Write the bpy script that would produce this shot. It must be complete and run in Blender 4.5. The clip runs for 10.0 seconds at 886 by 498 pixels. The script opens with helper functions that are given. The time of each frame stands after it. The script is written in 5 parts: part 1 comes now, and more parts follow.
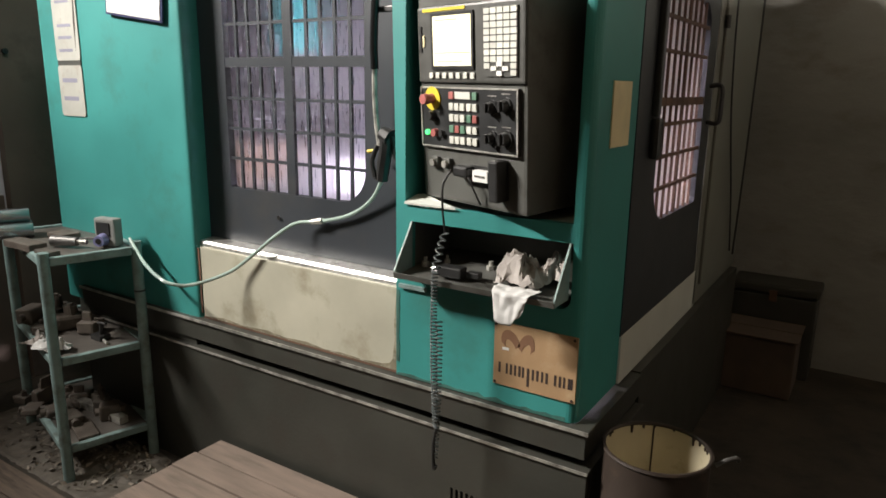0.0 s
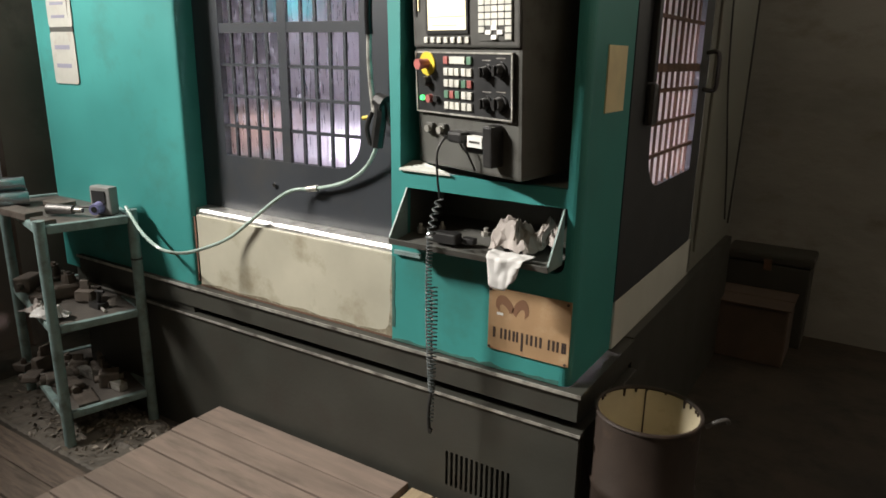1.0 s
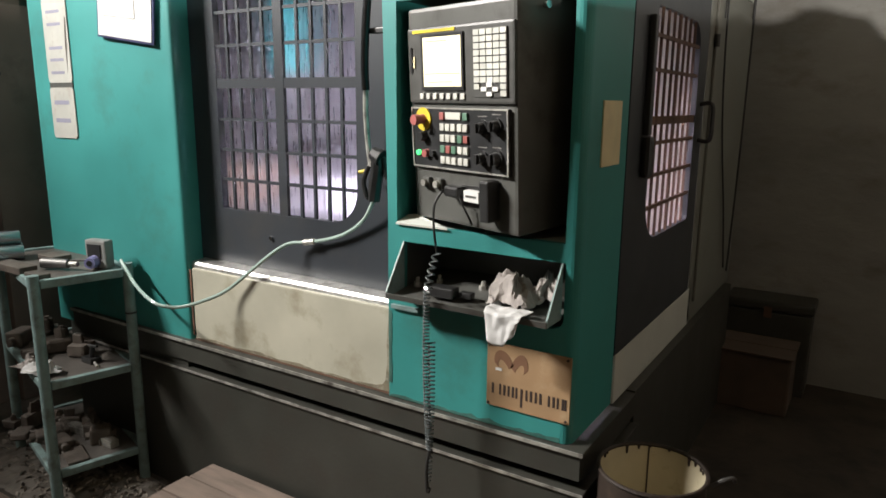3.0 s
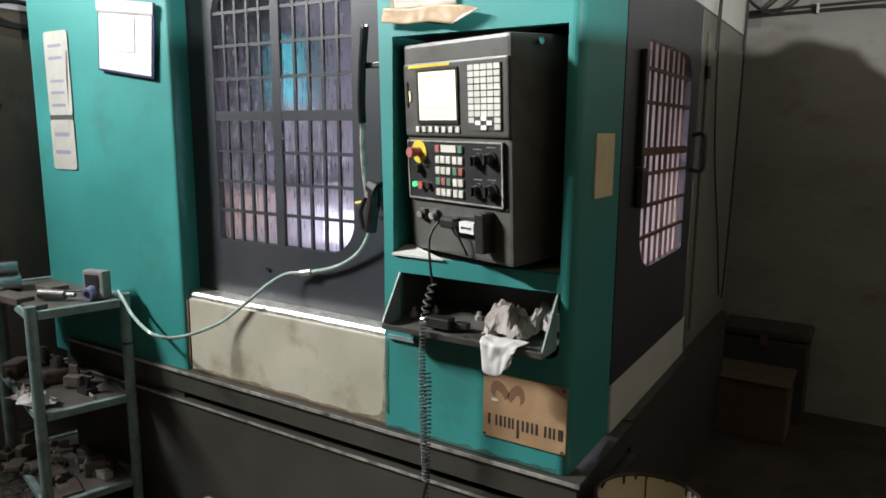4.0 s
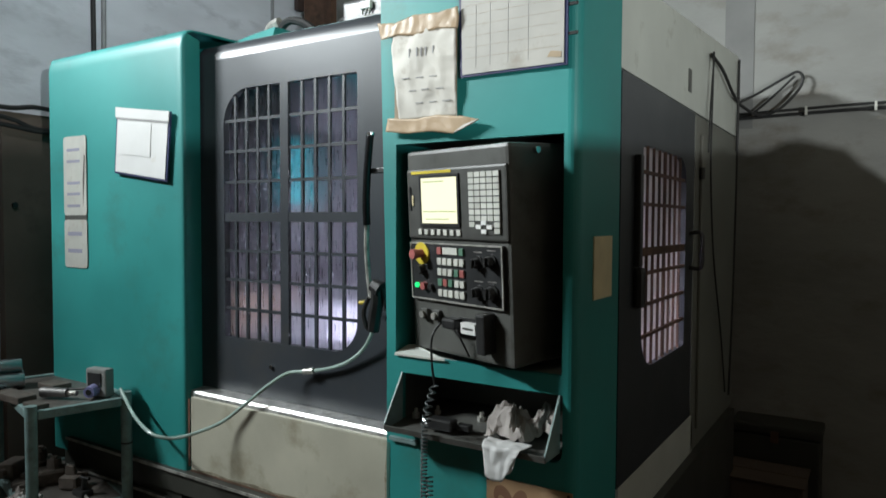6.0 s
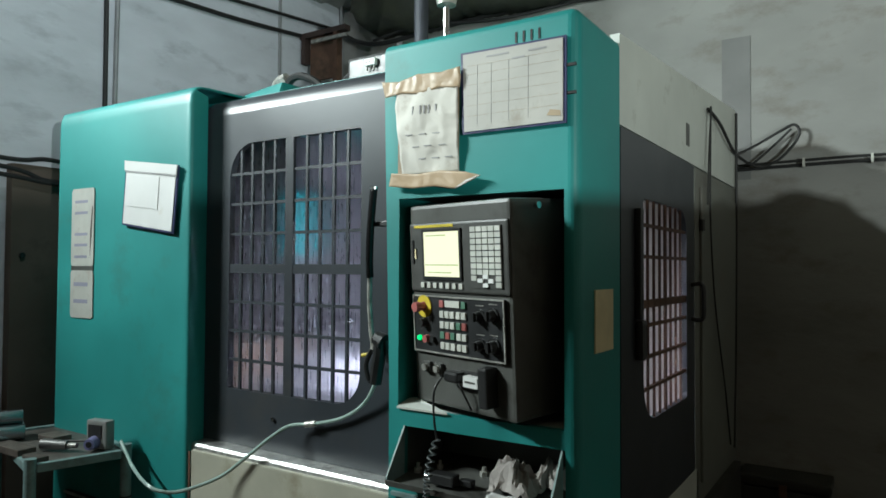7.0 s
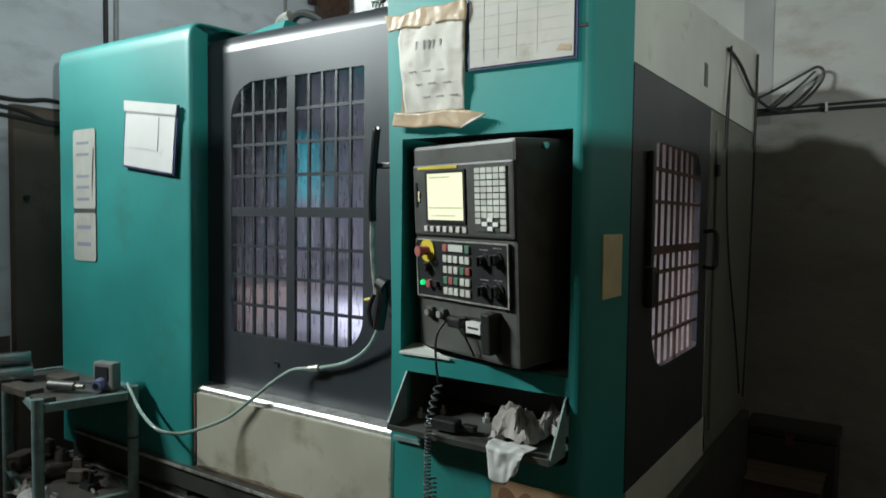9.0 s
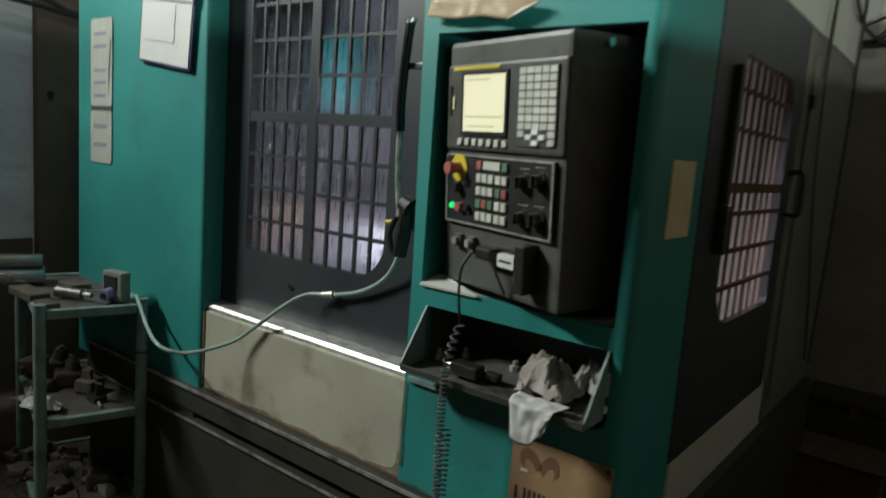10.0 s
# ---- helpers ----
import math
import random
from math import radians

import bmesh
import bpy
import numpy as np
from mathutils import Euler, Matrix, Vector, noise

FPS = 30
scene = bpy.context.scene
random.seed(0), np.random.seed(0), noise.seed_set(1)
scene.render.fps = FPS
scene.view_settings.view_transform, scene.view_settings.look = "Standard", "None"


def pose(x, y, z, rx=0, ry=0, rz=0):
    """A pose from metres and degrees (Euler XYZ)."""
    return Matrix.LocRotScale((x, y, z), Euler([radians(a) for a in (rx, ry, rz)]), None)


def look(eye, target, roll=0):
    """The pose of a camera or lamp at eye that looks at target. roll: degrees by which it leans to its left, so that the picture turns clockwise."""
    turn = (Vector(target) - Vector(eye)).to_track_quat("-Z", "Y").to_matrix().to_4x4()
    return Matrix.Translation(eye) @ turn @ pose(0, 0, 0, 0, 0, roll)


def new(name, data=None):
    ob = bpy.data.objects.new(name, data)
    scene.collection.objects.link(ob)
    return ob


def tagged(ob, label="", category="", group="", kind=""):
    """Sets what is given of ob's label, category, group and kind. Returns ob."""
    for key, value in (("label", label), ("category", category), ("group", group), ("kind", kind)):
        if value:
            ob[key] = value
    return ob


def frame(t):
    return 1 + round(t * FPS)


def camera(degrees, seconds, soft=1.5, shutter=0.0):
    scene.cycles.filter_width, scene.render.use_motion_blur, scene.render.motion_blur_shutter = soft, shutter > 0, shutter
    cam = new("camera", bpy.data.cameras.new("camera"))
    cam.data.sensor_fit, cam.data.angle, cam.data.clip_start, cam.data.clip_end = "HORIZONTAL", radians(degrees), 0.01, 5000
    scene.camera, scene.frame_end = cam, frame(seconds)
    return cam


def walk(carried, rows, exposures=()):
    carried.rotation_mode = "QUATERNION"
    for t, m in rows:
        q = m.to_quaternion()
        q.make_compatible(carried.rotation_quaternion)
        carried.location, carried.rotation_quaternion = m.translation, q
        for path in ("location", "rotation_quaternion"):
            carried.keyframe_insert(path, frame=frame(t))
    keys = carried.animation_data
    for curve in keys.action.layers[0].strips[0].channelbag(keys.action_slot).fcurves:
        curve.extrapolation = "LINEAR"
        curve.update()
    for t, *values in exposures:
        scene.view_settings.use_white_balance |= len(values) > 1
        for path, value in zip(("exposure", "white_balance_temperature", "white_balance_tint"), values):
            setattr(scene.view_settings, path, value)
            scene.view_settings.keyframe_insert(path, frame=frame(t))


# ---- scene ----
cam = camera(65.6, 10.0, 1.6, 0.5)
PATH = [
    (0, (0.622, -1.674, 1.584), (-0.424, -0.033, 1.123), 0.9),
    (0.5, (0.613, -1.652, 1.573), (-0.423, -0.018, 1.067), 0.8),
    (1, (0.637, -1.681, 1.567), (-0.392, -0.053, 1.03), 0.9),
    (1.5, (0.628, -1.667, 1.56), (-0.389, -0.039, 0.998), 0.8),
    (2, (0.623, -1.653, 1.577), (-0.4, -0.016, 1.053), 0.7),
    (2.5, (0.623, -1.656, 1.585), (-0.416, -0.011, 1.123), 0.6),
    (4, (0.638, -1.67, 1.607), (-0.406, 0.002, 1.27), 0.4),
    (4.5, (0.639, -1.675, 1.614), (-0.427, -0.008, 1.323), 0.3),
    (5, (0.648, -1.678, 1.623), (-0.427, -0.006, 1.405), 0.1),
    (5.5, (0.654, -1.682, 1.63), (-0.417, 0.0, 1.477), 0.2),
    (7, (0.674, -1.707, 1.663), (-0.406, -0.025, 1.719), 0.3),
    (7.5, (0.676, -1.711, 1.662), (-0.404, -0.03, 1.745), 0.4),
    (8, (0.677, -1.714, 1.662), (-0.398, -0.03, 1.75), 0.5),
    (8.5, (0.666, -1.7, 1.655), (-0.419, -0.02, 1.652), 0.3),
    (9, (0.663, -1.643, 1.647), (-0.446, 0.019, 1.554), 0.7),
    (9.5, (0.671, -1.54, 1.625), (-0.481, 0.087, 1.467), 3.0),
    (10, (0.541, -1.373, 1.586), (-0.67, 0.194, 1.305), 4.3),
]
EXPOSURES = [
    (0.0, 0.52, 7250, 20),
    (2.0, 0.57, 7200, 20),
    (2.5, 0.52, 7150, 20),
    (4.0, 0.31, 6700, 19),
    (5.0, -0.08, 6400, 16),
    (5.5, -0.33, 6300, 14),
    (7.0, -0.46, 6150, 4),
    (7.5, -0.58, 6080, 0),
    (8.5, -0.56, 6200, 4),
    (9.5, -0.50, 6500, 8),
    (10.0, -0.80, 6750, 6),
]
walk(cam, [(t, look(eye, target, roll)) for t, eye, target, roll in PATH], EXPOSURES)

# ---- world and lights ----
world = bpy.data.worlds.new("world")
scene.world = world
world.use_nodes = True
world.node_tree.nodes["Background"].inputs[0].default_value = (0.80, 0.90, 1.0, 1)
world.node_tree.nodes["Background"].inputs[1].default_value = 0.03


def area(name, at, target, sx, sy, watts, colour, spread=180):
    d = bpy.data.lights.new(name, "AREA")
    d.shape, d.size, d.size_y, d.energy, d.color = "RECTANGLE", sx, sy, watts, colour
    d.spread = radians(spread)
    ob = new(name, d)
    ob.matrix_world = look(at, target)
    return ob


area("tube_light", (-4.2, -2.6, 4.25), (-1.05, 0.0, 2.75), 1.20, 0.06, 124, (0.93, 0.99, 0.96), 78)
area("wall_light", (-1.2, -0.6, 4.25), (-3.0, 1.3, 2.9), 0.60, 0.06, 12.5, (0.92, 0.97, 1.0), 120)
area("far_light", (4.0, -3.0, 1.47), (0.0, 1.6, 2.3), 0.05, 0.05, 190, (0.95, 1.0, 0.95))
area("work_light", (-0.66, 0.42, 1.78), (-1.35, 1.10, 0.95), 0.20, 0.10, 46, (0.86, 0.85, 1.0))

# ---- materials ----


def mat(name, colour, rough=0.5, metal=0.0, vary=0.25, scale=6.0, dirt=None, dirt_amount=0.5, dirt_scale=2.0, bump=0.0, bump_scale=60.0, stretch=(1, 1, 1), island=False, rand=0.0, emit=None, power=0.0):
    m = bpy.data.materials.new(name)
    m.use_nodes = True
    nt = m.node_tree
    b = nt.nodes["Principled BSDF"]
    N, L = nt.nodes.new, nt.links.new
    geo = N("ShaderNodeTexCoord")
    mp = N("ShaderNodeMapping")
    mp.inputs["Scale"].default_value = stretch
    L(geo.outputs["Object"], mp.inputs["Vector"])
    n1 = N("ShaderNodeTexNoise")
    n1.inputs["Scale"].default_value, n1.inputs["Detail"].default_value = scale, 6
    L(mp.outputs[0], n1.inputs["Vector"])
    r = N("ShaderNodeMapRange")
    r.inputs["From Min"].default_value, r.inputs["From Max"].default_value = 0.3, 0.7
    r.inputs["To Min"].default_value, r.inputs["To Max"].default_value = 1 - vary, 1 + vary * 0.6
    L(n1.outputs["Fac"], r.inputs["Value"])
    mul = N("ShaderNodeMix")
    mul.data_type, mul.blend_type = "RGBA", "MULTIPLY"
    mul.inputs["Factor"].default_value = 1
    mul.inputs["A"].default_value = (*colour, 1)
    L(r.outputs[0], mul.inputs["B"])
    out = mul.outputs["Result"]
    if rand or island:
        src = N("ShaderNodeNewGeometry").outputs["Random Per Island"] if island else N("ShaderNodeObjectInfo").outputs["Random"]
        rr = N("ShaderNodeMapRange")
        rr.inputs["To Min"].default_value, rr.inputs["To Max"].default_value = 1 - rand, 1 + rand
        L(src, rr.inputs["Value"])
        m2 = N("ShaderNodeMix")
        m2.data_type, m2.blend_type = "RGBA", "MULTIPLY"
        m2.inputs["Factor"].default_value = 1
        L(out, m2.inputs["A"])
        L(rr.outputs[0], m2.inputs["B"])
        out = m2.outputs["Result"]
    if dirt:
        n2 = N("ShaderNodeTexNoise")
        n2.inputs["Scale"].default_value, n2.inputs["Detail"].default_value, n2.inputs["Roughness"].default_value = dirt_scale, 8, 0.65
        L(mp.outputs[0], n2.inputs["Vector"])
        r2 = N("ShaderNodeMapRange")
        r2.inputs["From Min"].default_value, r2.inputs["From Max"].default_value = 0.75 - dirt_amount * 0.5, 0.95 - dirt_amount * 0.45
        L(n2.outputs["Fac"], r2.inputs["Value"])
        m3 = N("ShaderNodeMix")
        m3.data_type = "RGBA"
        L(r2.outputs[0], m3.inputs["Factor"])
        L(out, m3.inputs["A"])
        m3.inputs["B"].default_value = (*dirt, 1)
        out = m3.outputs["Result"]
    L(out, b.inputs["Base Color"])
    rn = N("ShaderNodeMapRange")
    rn.inputs["To Min"].default_value, rn.inputs["To Max"].default_value = max(0.03, rough - 0.12), min(1, rough + 0.12)
    L(n1.outputs["Fac"], rn.inputs["Value"])
    L(rn.outputs[0], b.inputs["Roughness"])
    b.inputs["Metallic"].default_value = metal
    if bump:
        n3 = N("ShaderNodeTexNoise")
        n3.inputs["Scale"].default_value, n3.inputs["Detail"].default_value = bump_scale, 5
        L(mp.outputs[0], n3.inputs["Vector"])
        bp = N("ShaderNodeBump")
        bp.inputs["Strength"].default_value, bp.inputs["Distance"].default_value = bump, 0.01
        L(n3.outputs["Fac"], bp.inputs["Height"])
        L(bp.outputs[0], b.inputs["Normal"])
    if emit:
        b.inputs["Emission Color"].default_value = (*emit, 1)
        b.inputs["Emission Strength"].default_value = power
    return m


def glass(name, tint, rough, bump, stretch, scale):
    m = mat(name, tint, rough, 0, 0.05, 4, bump=bump, bump_scale=scale, stretch=stretch)
    b = m.node_tree.nodes["Principled BSDF"]
    b.inputs["Transmission Weight"].default_value = 1
    b.inputs["IOR"].default_value = 1.15
    return m


TEAL = mat("teal_paint", (0.024, 0.242, 0.228), 0.48, 0, 0.24, 1.6, dirt=(0.03, 0.14, 0.12), dirt_amount=0.38, dirt_scale=2.2, bump=0.012, bump_scale=90)
PALE_TEAL = mat("pale_teal_paint", (0.20, 0.295, 0.29), 0.5, 0, 0.25, 12, dirt=(0.10, 0.12, 0.11), dirt_amount=0.5, dirt_scale=14, bump=0.15, bump_scale=120)
DOOR_GREY = mat("door_grey_paint", (0.036, 0.041, 0.048), 0.38, 0.0, 0.14, 3, dirt=(0.05, 0.05, 0.05), dirt_amount=0.4, dirt_scale=3.5, bump=0.012)
BASE_GREY = mat("base_grey_paint", (0.043, 0.044, 0.037), 0.5, 0, 0.2, 5, dirt=(0.04, 0.036, 0.03), dirt_amount=0.5, dirt_scale=6, bump=0.1)
EDGE = mat("worn_steel_edge", (0.50, 0.49, 0.45), 0.4, 0.5, 0.35, 20, dirt=(0.09, 0.08, 0.07), dirt_amount=0.55, dirt_scale=18, bump=0.15)
STEEL = mat("bright_steel", (0.62, 0.63, 0.64), 0.22, 1.0, 0.15, 30)
CREAM = mat("cream_paint", (0.43, 0.415, 0.335), 0.5, 0, 0.15, 4, dirt=(0.24, 0.21, 0.14), dirt_amount=0.44, dirt_scale=5, bump=0.06)
OFFWHITE = mat("off_white_paint", (0.55, 0.575, 0.53), 0.5, 0, 0.12, 3, dirt=(0.25, 0.24, 0.2), dirt_amount=0.3, dirt_scale=5)
DINGY = mat("dingy_grey_paint", (0.15, 0.155, 0.135), 0.55, 0, 0.2, 3, dirt=(0.14, 0.13, 0.11), dirt_amount=0.45, dirt_scale=4)
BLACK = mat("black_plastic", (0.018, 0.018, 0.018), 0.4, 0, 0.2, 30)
PEND = mat("pendant_grey_paint", (0.082, 0.083, 0.076), 0.42, 0, 0.15, 6, dirt=(0.045, 0.042, 0.036), dirt_amount=0.45, dirt_scale=8, bump=0.05, bump_scale=200)
# One limewash, its lighting painted in: lighter left wall, darker back wall and beams.
WALL_BRIGHT = mat("limewash_lit_copy", (0.68, 0.71, 0.77), 0.9, 0, 0.16, 1.4, dirt=(0.42, 0.44, 0.48), dirt_amount=0.42, dirt_scale=2.2, bump=0.5, bump_scale=9, stretch=(1, 1, 2.6))
WALL_DIM = mat("limewash_dim_copy", (0.29, 0.29, 0.275), 0.9, 0, 0.2, 1.4, dirt=(0.18, 0.16, 0.135), dirt_amount=0.46, dirt_scale=2.2, bump=0.5, bump_scale=9, stretch=(1, 1, 1.8))
FLOORM = mat("oily_concrete", (0.055, 0.044, 0.033), 0.75, 0, 0.3, 3, dirt=(0.02, 0.018, 0.015), dirt_amount=0.6, dirt_scale=4, bump=0.4, bump_scale=30)
INNER = mat("coolant_stained_inner_sheet", (0.38, 0.38, 0.42), 0.4, 0.1, 0.2, 4, dirt=(0.16, 0.12, 0.09), dirt_amount=0.4, dirt_scale=3)
RUST = mat("rusty_brown_steel", (0.13, 0.07, 0.045), 0.8, 0, 0.3, 9, dirt=(0.05, 0.03, 0.02), dirt_amount=0.5, dirt_scale=7, bump=0.3)
WOOD = mat("worn_plank_wood", (0.215, 0.165, 0.135), 0.8, 0, 0.2, 5, dirt=(0.125, 0.098, 0.08), dirt_amount=0.5, dirt_scale=3, bump=0.2, bump_scale=25, stretch=(1, 6, 6), rand=0.14)
PALEWOOD = mat("fresh_cut_wood", (0.36, 0.28, 0.18), 0.7, 0, 0.2, 8, bump=0.2, stretch=(9, 1, 9))
BROWN = mat("brown_board", (0.13, 0.10, 0.08), 0.8, 0, 0.25, 3, dirt=(0.05, 0.04, 0.035), dirt_amount=0.4)
SOOT = mat("sooty_plaster", (0.31, 0.245, 0.18), 0.95, 0, 0.25, 1.5)
CHART = mat("grubby_chart_paper", (0.42, 0.405, 0.37), 0.6, 0, 0.14, 7, dirt=(0.28, 0.25, 0.20), dirt_amount=0.4, dirt_scale=9)
PACKET = mat("soiled_packet_paper", (0.60, 0.575, 0.52), 0.75, 0, 0.15, 8, dirt=(0.34, 0.29, 0.23), dirt_amount=0.36, dirt_scale=14)
FILL_PLASTER = mat("fill_bounce_plaster", (0.46, 0.43, 0.37), 0.9, 0, 0.2, 1.5, dirt=(0.42, 0.38, 0.31), dirt_amount=0.4, dirt_scale=2)
PAPER = mat("white_paper", (0.58, 0.58, 0.57), 0.8, 0, 0.08, 5, dirt=(0.45, 0.40, 0.32), dirt_amount=0.15, dirt_scale=6)

# ---- building helpers ----
WORLD = {}


def thing(name, label, category, at=None, group="", kind=""):
    """An Empty for a thing, at the pose at."""
    ob = new(name)
    ob.empty_display_size = 0.1
    m = at if at is not None else Matrix.Identity(4)
    ob.matrix_world = m
    WORLD[ob] = m.copy()
    return tagged(ob, label, category, group, kind)


def part(name, bm, material, parent=None, label="", local=False, smooth=False):
    """Links a bmesh, in world coordinates (or the parent's, if local), as one mesh under its parent."""
    inv = Matrix.Identity(4)
    if parent is not None:
        inv = WORLD[parent].inverted()
        if local:
            inv = Matrix.Identity(4)
    bm.transform(inv)
    bmesh.ops.recalc_face_normals(bm, faces=bm.faces)
    me = bpy.data.meshes.new(name)
    bm.to_mesh(me)
    bm.free()
    me.materials.append(material)
    if smooth:
        me.polygons.foreach_set("use_smooth", [True] * len(me.polygons))
    ob = new(name, me)
    ob.parent = parent
    WORLD[ob] = WORLD[parent].copy() if parent is not None else Matrix.Identity(4)
    if label:
        ob["label"] = label
    return ob


def box(bm, x0, x1, y0, y1, z0, z1, bevel=0.0, seg=2):
    vs = bmesh.ops.create_cube(bm, size=1)["verts"]
    for v in vs:
        v.co = Vector(((x0 + x1) / 2 + v.co.x * (x1 - x0), (y0 + y1) / 2 + v.co.y * (y1 - y0), (z0 + z1) / 2 + v.co.z * (z1 - z0)))
    if bevel:
        es = list({e for v in vs for e in v.link_edges})
        bmesh.ops.bevel(bm, geom=es, offset=bevel, segments=seg, affect="EDGES", profile=0.6)
    return bm


def cube(*a, **k):
    return box(bmesh.new(), *a, **k)


def cyl(bm, a, b, r0, r1=None, seg=16, caps=True):
    a, b = Vector(a), Vector(b)
    r1 = r0 if r1 is None else r1
    m = Matrix.Translation((a + b) / 2) @ (b - a).to_track_quat("Z", "Y").to_matrix().to_4x4()
    bmesh.ops.create_cone(bm, cap_ends=caps, segments=seg, radius1=r0, radius2=r1, depth=(b - a).length, matrix=m)
    return bm


def pipe(*a, **k):
    return cyl(bmesh.new(), *a, **k)


def rod(bm, pts, r, seg=8):
    """A round tube through the points, smoothed."""
    P = [Vector(p) for p in pts]
    Q = []
    for i in range(len(P) - 1):
        p0, p1, p2, p3 = P[max(i - 1, 0)], P[i], P[i + 1], P[min(i + 2, len(P) - 1)]
        for k in range(6):
            u = k / 6
            Q.append(0.5 * ((2 * p1) + (p2 - p0) * u + (2 * p0 - 5 * p1 + 4 * p2 - p3) * u * u + (3 * p1 - p0 - 3 * p2 + p3) * u ** 3))
    Q.append(P[-1])
    return sweep(bm, Q, r, seg)


def sweep(bm, Q, r, seg=8):
    rings, n = [], None
    for i, p in enumerate(Q):
        d = (Q[min(i + 1, len(Q) - 1)] - Q[max(i - 1, 0)]).normalized()
        if n is None:
            n = d.orthogonal().normalized()
        n = (n - d * n.dot(d)).normalized()
        s = d.cross(n)
        rings.append([bm.verts.new(p + r * (math.cos(2 * math.pi * k / seg) * n + math.sin(2 * math.pi * k / seg) * s)) for k in range(seg)])
    for a, b in zip(rings, rings[1:]):
        for k in range(seg):
            bm.faces.new((a[k], a[(k + 1) % seg], b[(k + 1) % seg], b[k]))
    bm.faces.new(rings[0])
    bm.faces.new(rings[-1])
    return bm


def plate(bm, outline, holes, y0, y1):
    """A plate in the x-z plane from y0 to y1, with holes cut through."""
    es = []
    for loop in (outline, *holes):
        vs = [bm.verts.new((x, y0, z)) for x, z in loop]
        es += [bm.edges.new((vs[i], vs[(i + 1) % len(vs)])) for i in range(len(vs))]
    fs = [g for g in bmesh.ops.triangle_fill(bm, use_beauty=True, edges=es)["geom"] if isinstance(g, bmesh.types.BMFace)]
    ex = bmesh.ops.extrude_face_region(bm, geom=fs)["geom"]
    bmesh.ops.translate(bm, vec=(0, y1 - y0, 0), verts=[v for v in ex if isinstance(v, bmesh.types.BMVert)])
    bmesh.ops.reverse_faces(bm, faces=[f for f in bm.faces])
    return bm


def rect(x0, x1, z0, z1):
    return [(x0, z0), (x1, z0), (x1, z1), (x0, z1)]


def round_rect(x0, x1, z0, z1, bl=0, br=0, tr=0, tl=0, n=6):
    out = []
    for cx, cz, r, a0, sx, sz in ((x0, z0, bl, 180, 1, 1), (x1, z0, br, 270, -1, 1), (x1, z1, tr, 0, -1, -1), (x0, z1, tl, 90, 1, -1)):
        if r == 0:
            out.append((cx, cz))
            continue
        for k in range(n + 1):
            a = radians(a0 + 90 * k / n)
            out.append((cx + sx * r + r * math.cos(a), cz + sz * r + r * math.sin(a)))
    return out


def loft(bm, sections, closed=False):
    """Quads between the sections, each a list of points."""
    rows = [[bm.verts.new(p) for p in sec] for sec in sections]
    for a, b in zip(rows, rows[1:]):
        n = len(a)
        for k in range(n if closed else n - 1):
            bm.faces.new((a[k], a[(k + 1) % n], b[(k + 1) % n], b[k]))
    return bm


def thicken(bm, t):
    bmesh.ops.recalc_face_normals(bm, faces=bm.faces)
    bmesh.ops.solidify(bm, geom=list(bm.faces), thickness=t)
    return bm

# ---- the room ----
def structure(name, bm, material, label, category="wall"):
    return tagged(part(name, bm, material), label, category, kind="structure")


structure("floor", cube(-8.0, 4.2, -6.5, 2.7, -0.15, 0), FLOORM, "dark oily concrete workshop floor", "floor")
structure("wall_far", cube(-8.2, -8.0, -6.5, 2.9, -0.15, 4.4), SOOT, "plain sooty brown workshop wall")
structure("wall_back", cube(-8.0, 4.4, 2.7, 2.9, -0.15, 4.4), WALL_DIM, "grey limewashed workshop wall with stains")
structure("wall_left", cube(-3.4, -3.2, -0.60, 2.7, 0.001, 4.4), WALL_BRIGHT, "grey limewashed workshop wall with hairline marks")
# Right and front walls are out of view, pale so they bounce fill.
structure("wall_right", cube(4.2, 4.4, -6.5, 2.7, -0.15, 4.4), FILL_PLASTER, "unseen plain workshop wall, kept pale to bounce fill light")
structure("wall_front", cube(-8.2, 4.4, -6.7, -6.5, -0.15, 4.4), FILL_PLASTER, "unseen plain workshop wall, kept pale to bounce fill light")
structure("ceiling", cube(-8.2, 4.4, -6.7, 2.9, 4.4, 4.5), SOOT, "sooty dark concrete ceiling", "ceiling")

# Thin dark brown sheet over the near end of the wall, up to 1 m.
structure("wall_low_band", cube(-3.2, -3.192, -0.60, 0.07, 0.002, 1.0), BROWN, "dark brown lower band of the limewashed wall")


# Unseen blocker, added so far_light leaves the shadow edge on wall and column.
def partition():
    rng = random.Random(2)
    ys = [-2.45 + 0.03 * k for k in range(148)]
    # Top heights are shaped to draw the uneven edge of that shadow.
    shadow_line = [(-9, 1.19), (-1.0, 1.682), (-0.46, 1.736), (-0.17, 1.776), (-0.06, 1.780), (0.01, 1.713), (0.10, 1.685), (0.5, 1.70), (3, 1.72)]

    def ridge(y):
        for (a, h), (b, g) in zip(shadow_line, shadow_line[1:]):
            if y <= b:
                base = h + (g - h) * (y - a) / (b - a)
                return base + (0.008 * math.sin(21 * y) + 0.005 * math.sin(47 * y) + rng.uniform(-0.005, 0.005) if y > -1.0 else 0)
    top = [(y, ridge(y) if y > -1.0 else 1.648 + 0.058 * (y + 1.58)) for y in ys]
    bm = plate(bmesh.new(), [(ys[0], 0.0), (ys[-1], 0.0)] + top[::-1], [], 0.0, 0.05)
    bm.transform(Matrix(((0, -1, 0, 2.2), (1, 0, 0, 0), (0, 0, 1, 0), (0, 0, 0, 1))))
    structure("partition", bm, BROWN, "unseen brown light blocker with an uneven top, added to cast shade", "partition")


partition()
